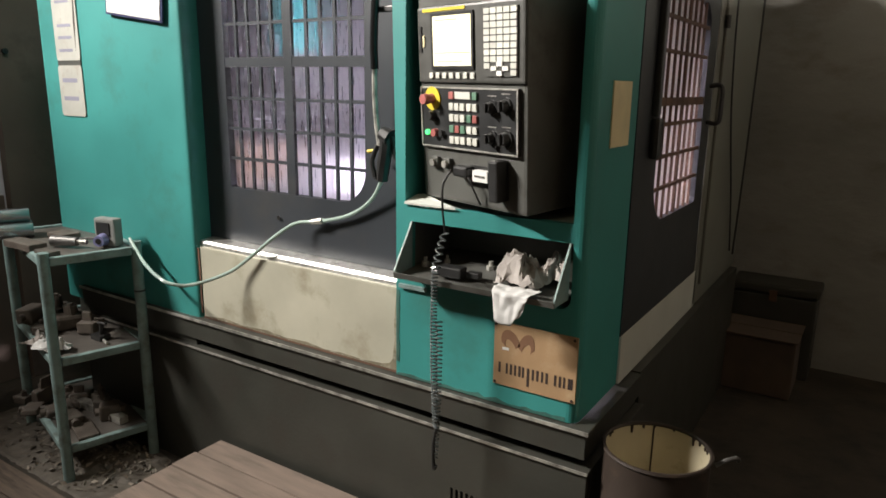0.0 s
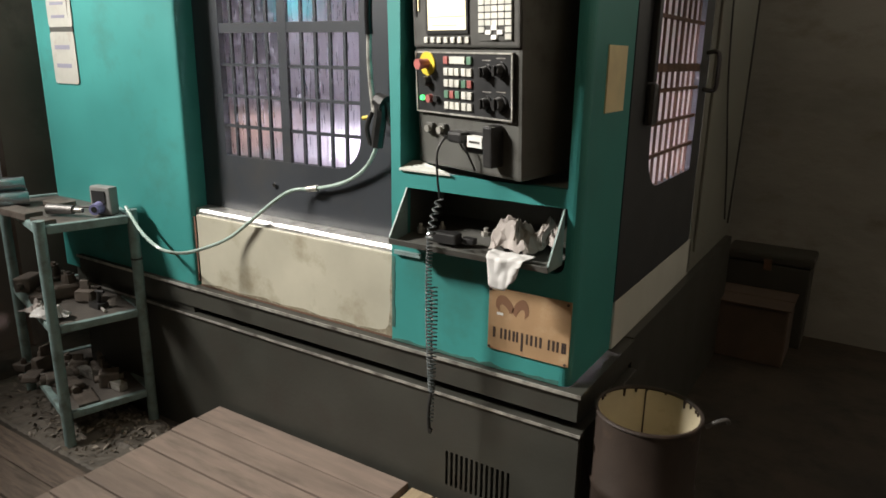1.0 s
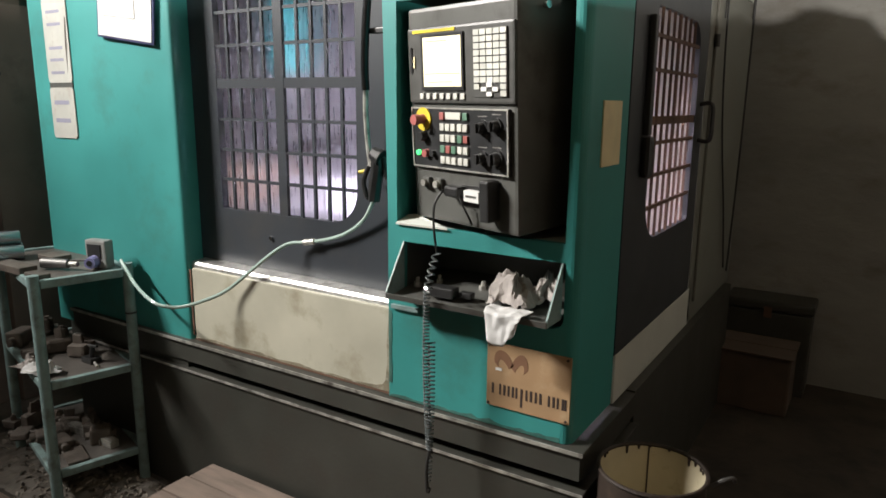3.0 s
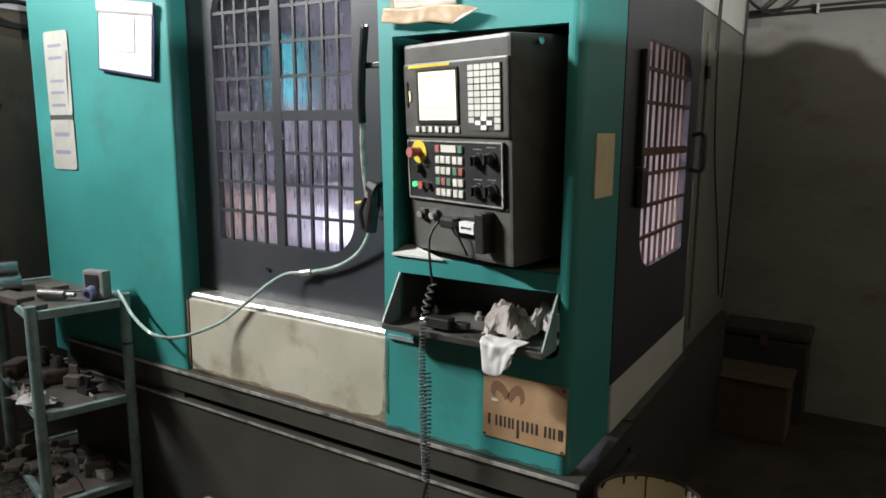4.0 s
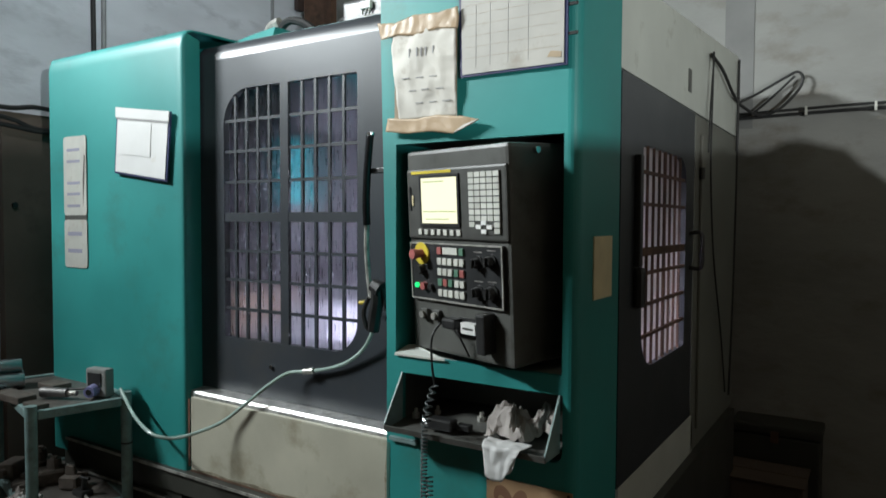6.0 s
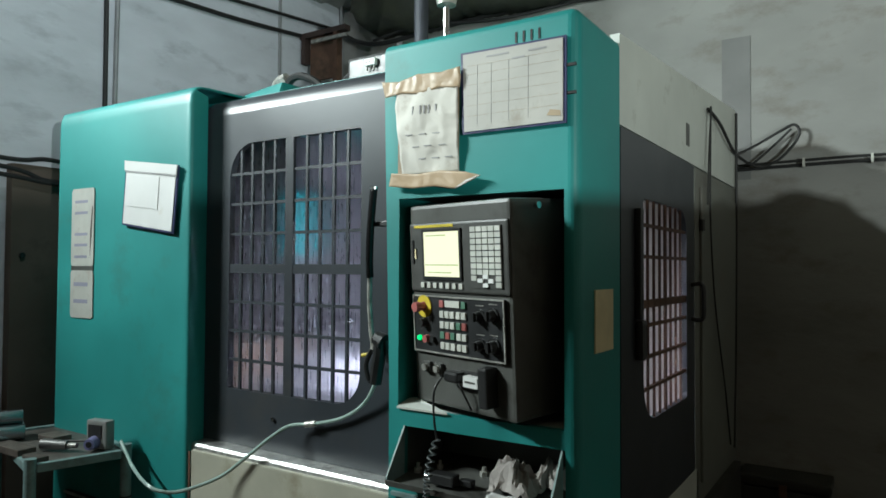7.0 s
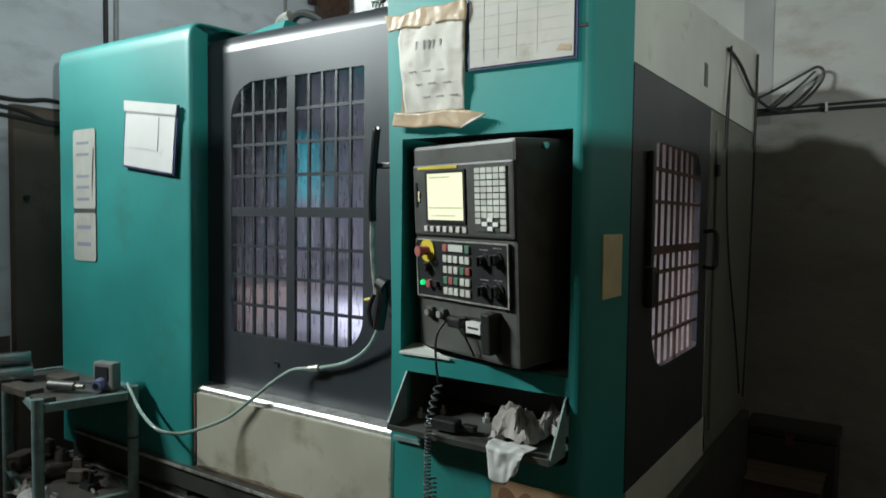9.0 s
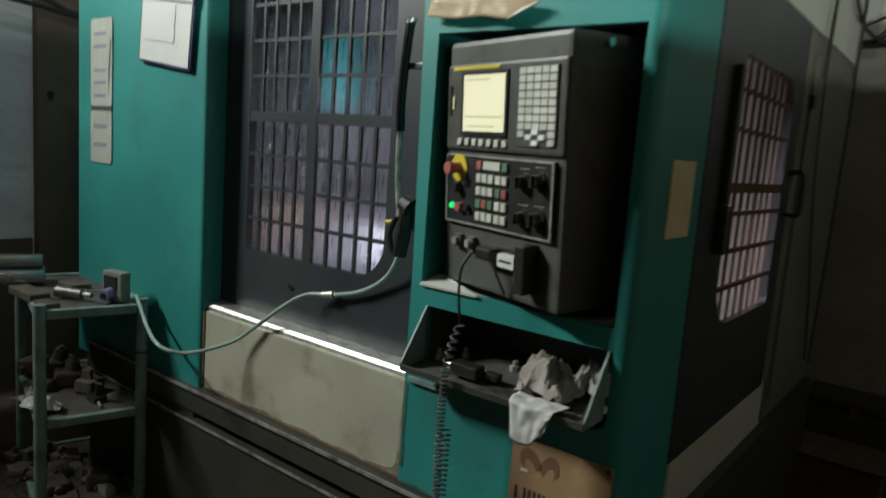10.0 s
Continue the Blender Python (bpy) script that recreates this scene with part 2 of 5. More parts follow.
# ---- the milling machine ----
mill = thing("milling_machine", "large teal and grey machining centre with barred windows", "machine", pose(-1.2, 0.8, 0))


def front_column():
    bm = bmesh.new()
    plate(bm, [(-0.617, 0.673), (-0.03, 0.673), (-0.03, 2.20), (-0.642, 2.20), (-0.617, 1.30)], [rect(-0.583, -0.040, 1.236, 1.876), round_rect(-0.561, -0.036, 1.00, 1.185, br=0.03, bl=0.02, n=4)], 0.0, 0.022)
    part("column_front", bm, TEAL, mill)
    # rounded upright corner and side sheet
    bm = bmesh.new()
    arc = [(-0.03 + 0.03 * math.sin(a), 0.03 - 0.03 * math.cos(a)) for a in [radians(15 * k) for k in range(7)]]
    prof = arc + [(0.0, 0.334), (-0.02, 0.334)]
    loft(bm, [[(x, y, z) for x, y in prof] for z in (0.673, 2.20)])
    part("column_side", bm, TEAL, mill, smooth=False)
    bm = bmesh.new()
    box(bm, -0.642, 0.0, 0.0, 0.334, 2.20, 2.365)
    edges = [e for e in bm.edges if (all(v.co.z > 2.3 for v in e.verts) and (all(v.co.y < 0.1 for v in e.verts) or all(v.co.x > -0.1 for v in e.verts))) or all(v.co.x > -0.1 and v.co.y < 0.1 for v in e.verts)]
    bmesh.ops.bevel(bm, geom=edges, offset=0.03, segments=5, affect="EDGES", profile=0.5)
    bmesh.ops.delete(bm, geom=[f for f in bm.faces if f.calc_center_median().z < 2.205 and abs(f.normal.z) > 0.9], context="FACES")
    part("column_top", bm, TEAL, mill)
    part("column_flank", cube(-0.615, -0.6085, 0.022, 0.334, 0.673, 2.20), TEAL, mill)
    rng = random.Random(31)
    foot = [(-0.612 + 0.02 * k, 0.679 + 0.012 * abs(noise.noise((k * 0.37, 0.2, 0.9))) + rng.uniform(0, 0.005)) for k in range(30)]
    part("foot_grime", plate(bmesh.new(), [(-0.612, 0.6745), (-0.032, 0.6745)] + foot[::-1], [], -0.0012, 0.001), GREENGRIME, mill, "oily grime along the foot of the column")
    edge = [(-0.606 + 0.012 * abs(noise.noise((k * 0.5, 3.2, 0.1))), 0.72 + 0.02 * k) for k in range(13)]
    part("edge_grime", plate(bmesh.new(), [(-0.6155, 0.72)] + edge + [(-0.6155, 0.96)], [], -0.0012, 0.001), GREENGRIME, mill, "brown grime along the column edge")
    # pocket behind the control pendant
    x0, x1, z0, z1 = -0.588, -0.032, 1.225, 1.888
    part("pocket_side", cube(x0 - 0.01, x0, 0.0225, 0.30, z0, z1), TEAL, mill)
    part("pocket_side", cube(x1, x1 + 0.01, 0.0225, 0.30, z0, z1), PEND, mill)
    part("pocket_roof", cube(x0, x1, 0.0225, 0.30, z1 - 0.006, z1 + 0.004), PEND, mill)
    part("pocket_back", cube(x0, x1, 0.30, 0.31, z0, z1), PEND, mill)
    part("pocket_ledge", cube(x0, x1, 0.0225, 0.30, z0 - 0.012, z0 + 0.007), OFFWHITE, mill, "off-white ledge of the pendant pocket")
    # Pale triangle paints the lamplight that reaches the ledge's left end.
    bm = bmesh.new()
    lo, hi = [[bm.verts.new((x, y, z + dz)) for x, y, z in ((-0.582, -0.008, 1.2425), (-0.400, -0.008, 1.2425), (-0.45, 0.02, 1.247), (-0.555, 0.06, 1.262), (-0.582, 0.06, 1.258))] for dz in (-0.006, 0)]
    bm.faces.new(hi)
    bm.faces.new(lo[::-1])
    for k in range(5):
        bm.faces.new((lo[k], lo[(k + 1) % 5], hi[(k + 1) % 5], hi[k]))
    part("ledge_light_patch", bm, OFFWHITE, mill, "pale patch shaped as the lit part of the ledge")
    # tray pocket
    part("tray_wall", cube(-0.571, -0.561, 0.0225, 0.22, 0.99, 1.195), PEND, mill)
    part("tray_wall", cube(-0.036, -0.026, 0.0225, 0.22, 0.99, 1.195), PEND, mill)
    part("tray_back", cube(-0.561, -0.036, 0.22, 0.23, 0.99, 1.195), PEND, mill)
    part("tray_bottom", cube(-0.561, -0.036, 0.0225, 0.22, 0.984, 0.996), PEND, mill)
    part("tray_roof", cube(-0.561, -0.036, 0.0225, 0.22, 1.186, 1.195), PEND, mill)
    bm = bmesh.new()
    loft(bm, [[(x, 0.219, 1.062), (x, 0.0, 1.04), (x, -0.088, 1.032), (x, -0.092, 1.046)] for x in (-0.558, -0.045)])
    thicken(bm, 0.004)
    part("tray_floor", bm, PEND, mill, "dark oily tray")
    for x in (-0.561, -0.048):
        bm = bmesh.new()
        for dx in (0, 0.005):
            bm.faces.new([bm.verts.new((x + dx, y, z)) for y, z in ((0.0, 1.03), (-0.09, 1.03), (-0.09, 1.05), (0.0, 1.185))])
        a, b = list(bm.faces)
        va, vb = list(a.verts), list(b.verts)
        for k in range(4):
            bm.faces.new((va[k], va[(k + 1) % 4], vb[(k + 1) % 4], vb[k]))
        part("tray_cheek", bm, PALE_TEAL, mill)


def left_panel():
    prof = [(0.0, 0.60), (0.0, 1.2), (0.0, 1.8), (0.0, 2.30), (0.003, 2.335), (0.011, 2.356), (0.026, 2.371), (0.052, 2.379), (0.09, 2.382), (0.30, 2.388), (0.9, 2.40)]
    secs = []
    for x, dy, dz in ((-2.545, 0.30, -0.012), (-2.562, 0.06, -0.009), (-2.556, 0.022, -0.006), (-2.545, 0.008, -0.002), (-2.53, 0.001, 0), (-2.515, 0, 0), (-2.495, 0, 0), (-1.63, 0, 0), (-1.607, 0, 0), (-1.597, 0.002, -0.002), (-1.590, 0.007, -0.005), (-1.588, 0.014, -0.008)):
        secs.append([(x, y + dy * (1 if z < 2.36 else 0), z + dz * (1 if y > 0.02 else 0)) for y, z in prof])
    # the return towards the door
    secs.append([(-1.600, max(0.088, y + 0.03) if z < 2.36 else y, z - 0.012) for y, z in prof])
    bm = loft(bmesh.new(), secs)
    part("left_panel", bm, TEAL, mill, smooth=True)
    part("left_end", cube(-2.565, -2.53, 0.30, 1.35, 0.62, 2.34), TEAL, mill)
    part("panel_foot", cube(-2.45, -1.62, 0.0, 0.3, 0.50, 0.60), BASE_GREY, mill)


def door():
    ob = part("sliding_door", plate(bmesh.new(), rect(-1.62, -0.618, 0.985, 2.262), [round_rect(-1.475, -0.815, 1.195, 2.14, br=0.11, tl=0.13, bl=0.01, tr=0.01, n=8)], 0.097, 0.125), DOOR_GREY, mill)
    bm = loft(bmesh.new(), [[(x, y, z) for y, z in ((0.097, 2.262), (0.100, 2.285), (0.110, 2.308), (0.126, 2.324), (0.15, 2.332), (0.22, 2.335))] for x in (-1.62, -0.645)])
    part("door_top", bm, DOOR_GREY, ob, smooth=True)
    x0, x1, z0, z1, xm = -1.475, -0.815, 1.195, 2.14, -1.155
    part("mullion", cube(xm - 0.020, xm + 0.020, 0.098, 0.112, z0, z1), DOOR_GREY, ob)
    part("rail", cube(x0, x1, 0.0995, 0.113, 1.640, 1.675), DOOR_GREY, ob)
    cols = [x0 + (xm - 0.02 - x0) * k / 5 for k in range(1, 5)] + [xm + 0.02 + (x1 - xm - 0.02) * k / 5 for k in range(1, 5)]
    for x in cols:
        lo = z0 if x < x1 - 0.11 else z0 + 0.11 - math.sqrt(max(0.0, 0.11 ** 2 - (x - x1 + 0.11) ** 2))
        hi = z1 if x > x0 + 0.13 else z1 - 0.13 + math.sqrt(max(0.0, 0.13 ** 2 - (x0 + 0.13 - x) ** 2))
        part("upright_bar", cube(x - 0.0052, x + 0.0052, 0.101, 0.111, lo, hi), DOOR_GREY, ob)
    for z in [1.64 - 0.111 * k for k in range(1, 4)] + [1.675 + 0.116 * k for k in range(1, 4)]:
        part("cross_bar", cube(x0, x1, 0.1025, 0.1115, z - 0.0055, z + 0.0055), DOOR_GREY, ob)
    part("window_pane", cube(x0 - 0.03, x1 + 0.03, 0.127, 0.131, z0 - 0.03, z1 + 0.03), GLASS, ob, "wet streaked safety glass")
    # handle
    bm = rod(bmesh.new(), [(-0.733, 0.046, 1.632), (-0.731, 0.040, 1.70), (-0.725, 0.038, 1.80), (-0.717, 0.040, 1.90), (-0.716, 0.042, 1.918)], 0.0125, 12)
    part("handle_grip", bm, GLOSSBLACK, ob, "glossy black grip")
    part("grip_cap", pipe((-0.716, 0.042, 1.918), (-0.7155, 0.042, 1.926), 0.014, seg=14), STEEL, ob, "bright end cap")
    part("handle_bracket", cube(-0.722, -0.628, 0.046, 0.062, 1.797, 1.814, bevel=0.003), BLACK, ob)
    part("bracket_foot", cube(-0.650, -0.628, 0.062, 0.097, 1.785, 1.826, bevel=0.003), BLACK, ob)
    part("screw", pipe((-1.22, 0.097, 1.105), (-1.22, 0.090, 1.105), 0.008), STEEL, ob)


def sill():
    part("sill_rail", loft(bmesh.new(), [[(x, y, z) for y, z in ((0.14, 0.958), (0.026, 0.958), (0.024, 0.960), (0.024, 0.9715), (0.0255, 0.975), (0.0315, 0.9825), (0.035, 0.984), (0.14, 0.984), (0.14, 0.958))] for x in (-1.60, -0.60)]), RAILS, mill, "scratched bright steel rail")
    part("sill_strip", cube(-0.60, -0.50, -0.012, -0.001, 0.972, 0.984), PALE_TEAL, mill)
    part("cream_panel", cube(-1.575, -0.618, 0.012, 0.04, 0.672, 0.961, bevel=0.004), CREAM, mill, "dirty cream painted panel")
    part("rust_seam", cube(-0.6235, -0.618, 0.0095, 0.012, 0.672, 0.955), RUST, mill)
    part("rust_seam", cube(-1.575, -0.6235, 0.0085, 0.012, 0.672, 0.678), RUST, mill)
    part("rust_seam", cube(-1.589, -1.578, 0.0095, 0.012, 0.690, 0.955), RUST, mill)
    part("grime_edge", plate(bmesh.new(), [(-1.570, 0.679), (-1.46, 0.690), (-1.35, 0.683), (-1.22, 0.692), (-1.13, 0.684), (-1.02, 0.691), (-0.94, 0.682), (-0.86, 0.687), (-0.77, 0.684), (-0.68, 0.690), (-0.652, 0.699), (-0.640, 0.716), (-0.636, 0.75), (-0.631, 0.79), (-0.634, 0.84), (-0.628, 0.90), (-0.6245, 0.95), (-0.6245, 0.679)], [], 0.0105, 0.0122), STAIN, mill, "uneven grime along the edges")
    # Black sheet put where only shade shows, behind the sill and under the door.
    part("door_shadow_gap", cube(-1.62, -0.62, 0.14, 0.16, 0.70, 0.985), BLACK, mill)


def base():
    part("pan_lip", cube(-2.40, 0.045, -0.020, 0.06, 0.655, 0.671, bevel=0.003), BASE_GREY, mill)
    part("lip_edge", cube(-2.40, 0.046, -0.024, -0.0205, 0.661, 0.672), EDGE, mill, "chipped bright lip of the coolant pan")
    part("pan_band", cube(-2.40, 0.035, -0.012, 0.5, 0.582, 0.655), BASE_GREY, mill)
    # Recess below the band is filled black to stand for its shade.
    part("pan_gap_shade", cube(-2.40, 0.02, 0.05, 0.5, 0.548, 0.582), BLACK, mill)
    part("tank_lip", cube(-2.40, 0.050, -0.018, 0.5, 0.536, 0.549, bevel=0.003), BASE_GREY, mill)
    part("tank_edge", cube(-2.40, 0.051, -0.022, -0.0185, 0.541, 0.5495), EDGE, mill)
    grille = [rect(-0.396 + 0.0185 * k, -0.386 + 0.0185 * k, 0.22, 0.345) for k in range(13)]
    part("tank_front", plate(bmesh.new(), rect(-2.40, 0.045, 0.0, 0.536), grille, -0.012, 0.006), BASE_GREY, mill)
    part("tank_body", cube(-2.40, 0.045, 0.03, 0.5, 0.0, 0.535), BASE_GREY, mill)
    part("side_base", cube(-2.40, 0.030, 0.5, 2.2, 0.0, 0.66), BASE_GREY, mill)


def side():
    part("side_skirt", cube(-0.03, 0.0, 0.36, 1.36, 0.66, 0.826, bevel=0.004), OFFWHITE, mill, "pale skirt panel under the side door")
    bm = plate(bmesh.new(), [(0.336, 2.105), (2.28, 2.105), (2.28, 2.53), (0.336, 2.385)], [], 0.0, 0.03)
    bm.transform(Matrix(((0, -1, 0, 0.0), (1, 0, 0, 0), (0, 0, 1, 0), (0, 0, 0, 1))))
    part("side_upper", bm, OFFWHITE, mill, "off-white upper side panel")
    bm = plate(bmesh.new(), [(0.336, 2.36), (2.28, 2.36), (2.28, 2.525), (0.336, 2.38)], [], 0.032, 0.60)
    bm.transform(Matrix(((0, -1, 0, 0.0), (1, 0, 0, 0), (0, 0, 1, 0), (0, 0, 0, 1))))
    part("side_roof", bm, OFFWHITE, mill)
    loop = round_rect(0.575, 1.17, 1.15, 1.90, bl=0.14, tr=0.10, br=0.02, tl=0.02, n=7)
    bm = plate(bmesh.new(), rect(0.345, 1.30, 0.827, 2.100), [loop], 0.0, 0.02)
    bm.transform(Matrix(((0, -1, 0, 0.0), (1, 0, 0, 0), (0, 0, 1, 0), (0, 0, 0, 1))))
    ob = part("side_door", bm, DOOR_GREY, mill)
    y0, y1, z0, z1 = 0.575, 1.17, 1.15, 1.90
    for k in range(1, 8):
        y, w = y0 + (y1 - y0) * k / 8, 0.008 if k == 4 else 0.0028
        lo = z0 + 0.14 - math.sqrt(max(0.0, 0.14 ** 2 - max(0.0, y0 + 0.14 - y) ** 2))
        hi = z1 - 0.10 + math.sqrt(max(0.0, 0.10 ** 2 - max(0.0, y - y1 + 0.10) ** 2))
        part("upright_bar", cube(-0.012, -0.003, y - w, y + w, lo, hi), RUST, ob)
    for k in range(1, 7):
        z, w = z0 + (z1 - z0) * k / 7 + (0.02 if k > 3 else 0), 0.006
        if k == 4:
            z, w = 1.545, 0.014
        if z < z1 - 0.03:
            part("cross_bar", cube(-0.014, -0.004, y0, y1, z - w, z + w), RUST, ob)
    g = part("window_pane", cube(-0.026, -0.022, y0 - 0.03, y1 + 0.03, z0 - 0.03, z1 + 0.03), HAZY, ob, "hazy side glass")
    g.visible_shadow = False
    bm = bmesh.new()
    rod(bm, [(0.0, 1.245, 1.60), (0.045, 1.245, 1.60), (0.05, 1.245, 1.53), (0.045, 1.245, 1.46), (0.0, 1.245, 1.46)], 0.009)
    part("pull_handle", bm, BLACK, ob)
    part("latch", cube(0.0, 0.030, 0.476, 0.530, 1.37, 1.50, bevel=0.014), BLACK, ob, "rounded black door latch")
    part("edge_channel", cube(0.0, 0.022, 0.478, 0.512, 1.502, 1.86, bevel=0.006), BLACK, ob, "black edge channel")
    part("rear_column", cube(-0.5, 0.0, 1.32, 2.28, 0.66, 2.10, bevel=0.01), DINGY, mill, "dingy grey rear column")
    part("rear_door", cube(0.0, 0.012, 1.40, 2.20, 0.75, 2.02, bevel=0.004), DINGY, mill)
    part("hinge", pipe((0.012, 1.40, 1.83), (0.012, 1.40, 1.88), 0.012), BLACK, mill)
    part("rating_plate", cube(0.0, 0.004, 1.17, 1.215, 2.17, 2.26), PEND, mill)
    # name plate on the column side
    part("side_plate", cube(0.0, 0.004, 0.115, 0.262, 1.43, 1.605), TANCARD, mill, "blank yellowed plate")


def inside():
    part("inner_back", cube(-2.40, -0.1, 1.45, 1.48, 0.66, 2.34), INNER, mill)
    part("inner_floor", cube(-2.40, -0.1, 0.17, 1.45, 0.67, 0.70), INNER, mill)
    part("inner_left", cube(-2.40, -2.37, 0.17, 1.45, 0.70, 2.34), GUARD, mill)
    part("way_cover", cube(-2.36, -1.72, 0.98, 1.44, 1.42, 2.33, bevel=0.01), GUARD, mill, "dark oily way cover")
    for k in range(5):
        part("cover_step", cube(-2.36, -1.715, 0.965, 0.98, 1.47 + 0.17 * k, 1.482 + 0.17 * k), BLACK, mill)
    part("inner_right", cube(-0.62, -0.59, 0.32, 0.36, 0.70, 2.34), INNER, mill)
    part("roof", cube(-2.45, -0.03, 0.22, 2.2, 2.335, 2.36), TEAL, mill)
    part("spindle_head", cube(-1.69, -1.56, 0.54, 0.66, 1.70, 2.02, bevel=0.03), HEAD, mill, "bright teal spindle head")
    part("head_column", cube(-1.76, -1.50, 0.52, 0.98, 2.06, 2.33, bevel=0.01), GUARD, mill)
    bm = bmesh.new()
    cyl(bm, (-1.62, 0.61, 1.72), (-1.62, 0.61, 1.62), 0.085, 0.07, 20)
    cyl(bm, (-1.62, 0.61, 1.62), (-1.62, 0.61, 1.53), 0.04, 0.03, 16)
    cyl(bm, (-1.62, 0.61, 1.53), (-1.62, 0.61, 1.42), 0.008, 0.008, 10)
    part("spindle_nose", bm, STEEL, mill)
    part("work_table", cube(-1.9, -0.7, 0.55, 1.2, 1.05, 1.14, bevel=0.006), MILKY, mill, "table wet with milky coolant")
    part("table_saddle", cube(-1.6, -0.9, 0.6, 1.3, 0.70, 1.05), MILKY, mill)
    part("fixture_block", cube(-2.34, -1.87, 0.50, 0.95, 0.95, 1.30, bevel=0.02), COPPER, mill, "orange-brown fixture block")
    part("work_lamp", cube(-0.645, -0.60, 0.365, 0.46, 1.74, 1.86, bevel=0.008), LAMPG, mill, "glowing work lamp")
    part("vice", cube(-1.66, -1.36, 0.60, 0.9, 1.14, 1.25, bevel=0.01), MILKY, mill)


GLOSSBLACK = mat("glossy_black_plastic", (0.012, 0.012, 0.013), 0.18, 0, 0.2, 30)
GREENGRIME = mat("green_brown_grime", (0.04, 0.125, 0.105), 0.6, 0, 0.4, 18, dirt=(0.03, 0.15, 0.13), dirt_amount=0.55, dirt_scale=26)
STAIN = mat("oily_grime", (0.20, 0.175, 0.12), 0.6, 0, 0.35, 25, dirt=(0.38, 0.36, 0.30), dirt_amount=0.5, dirt_scale=30)
MILKY = mat("coolant_wet_metal", (0.62, 0.62, 0.66), 0.35, 0.1, 0.2, 8)
RAILS = mat("scratched_rail_steel", (0.66, 0.66, 0.64), 0.42, 0.9, 0.3, 30, dirt=(0.2, 0.19, 0.17), dirt_amount=0.4, dirt_scale=25)
HAZY = glass("hazy_side_glass", (0.86, 0.78, 0.74), 0.60, 0.25, (30, 30, 3), 3.0)
GLASS = glass("wet_glass", (0.90, 0.89, 0.92), 0.29, 0.50, (30, 30, 3), 3.0)
TANCARD = mat("yellowed_plate", (0.70, 0.60, 0.36), 0.6, 0, 0.15, 9, dirt=(0.55, 0.45, 0.25), dirt_amount=0.4)
HEAD = mat("spindle_teal", (0.025, 0.27, 0.28), 0.4, 0, 0.15, 5)
GUARD = mat("dark_oily_guard_sheet", (0.11, 0.11, 0.12), 0.45, 0.2, 0.25, 5, dirt=(0.035, 0.03, 0.026), dirt_amount=0.5, dirt_scale=5)
COPPER = mat("rust_stained_fixture", (0.27, 0.195, 0.15), 0.5, 0.2, 0.25, 6)
LAMPG = mat("lamp_glow", (0.9, 0.9, 0.9), 0.4, emit=(0.85, 0.87, 1.0), power=8)
front_column()
left_panel()
door()
sill()
base()
side()
inside()


# ---- the control pendant ----
KEY = mat("key_plastic", (0.55, 0.55, 0.50), 0.5, 0, 0.1, 20, rand=0.12)
RED = mat("red_plastic", (0.42, 0.13, 0.12), 0.4)
REDKEY = mat("faded_red_key", (0.34, 0.10, 0.09), 0.5)
GREENKEY = mat("faded_green_key", (0.10, 0.22, 0.15), 0.5)
YELLOW = mat("yellow_plastic", (0.62, 0.48, 0.04), 0.45)
LED = mat("green_led", (0.05, 0.5, 0.2), 0.3, emit=(0.02, 1.0, 0.22), power=1.3)
SCREEN = mat("lit_screen", (0.1, 0.1, 0.1), 0.25, emit=(1.0, 0.97, 0.66), power=1.4)
SCREENLINE = mat("screen_line", (0.1, 0.1, 0.1), 0.3, emit=(0.55, 0.72, 0.30), power=0.9)
BEZEL = mat("bezel_plastic", (0.062, 0.062, 0.057), 0.45, 0, 0.15, 30)
PANELBLACK = mat("panel_black", (0.024, 0.025, 0.026), 0.35, 0, 0.15, 20)
WHITEPL = mat("white_plastic", (0.70, 0.70, 0.68), 0.5)


def lbox(x0, x1, y0, y1, z0, z1, bevel=0.0):
    return cube(x0, x1, y0, y1, z0, z1, bevel=bevel)


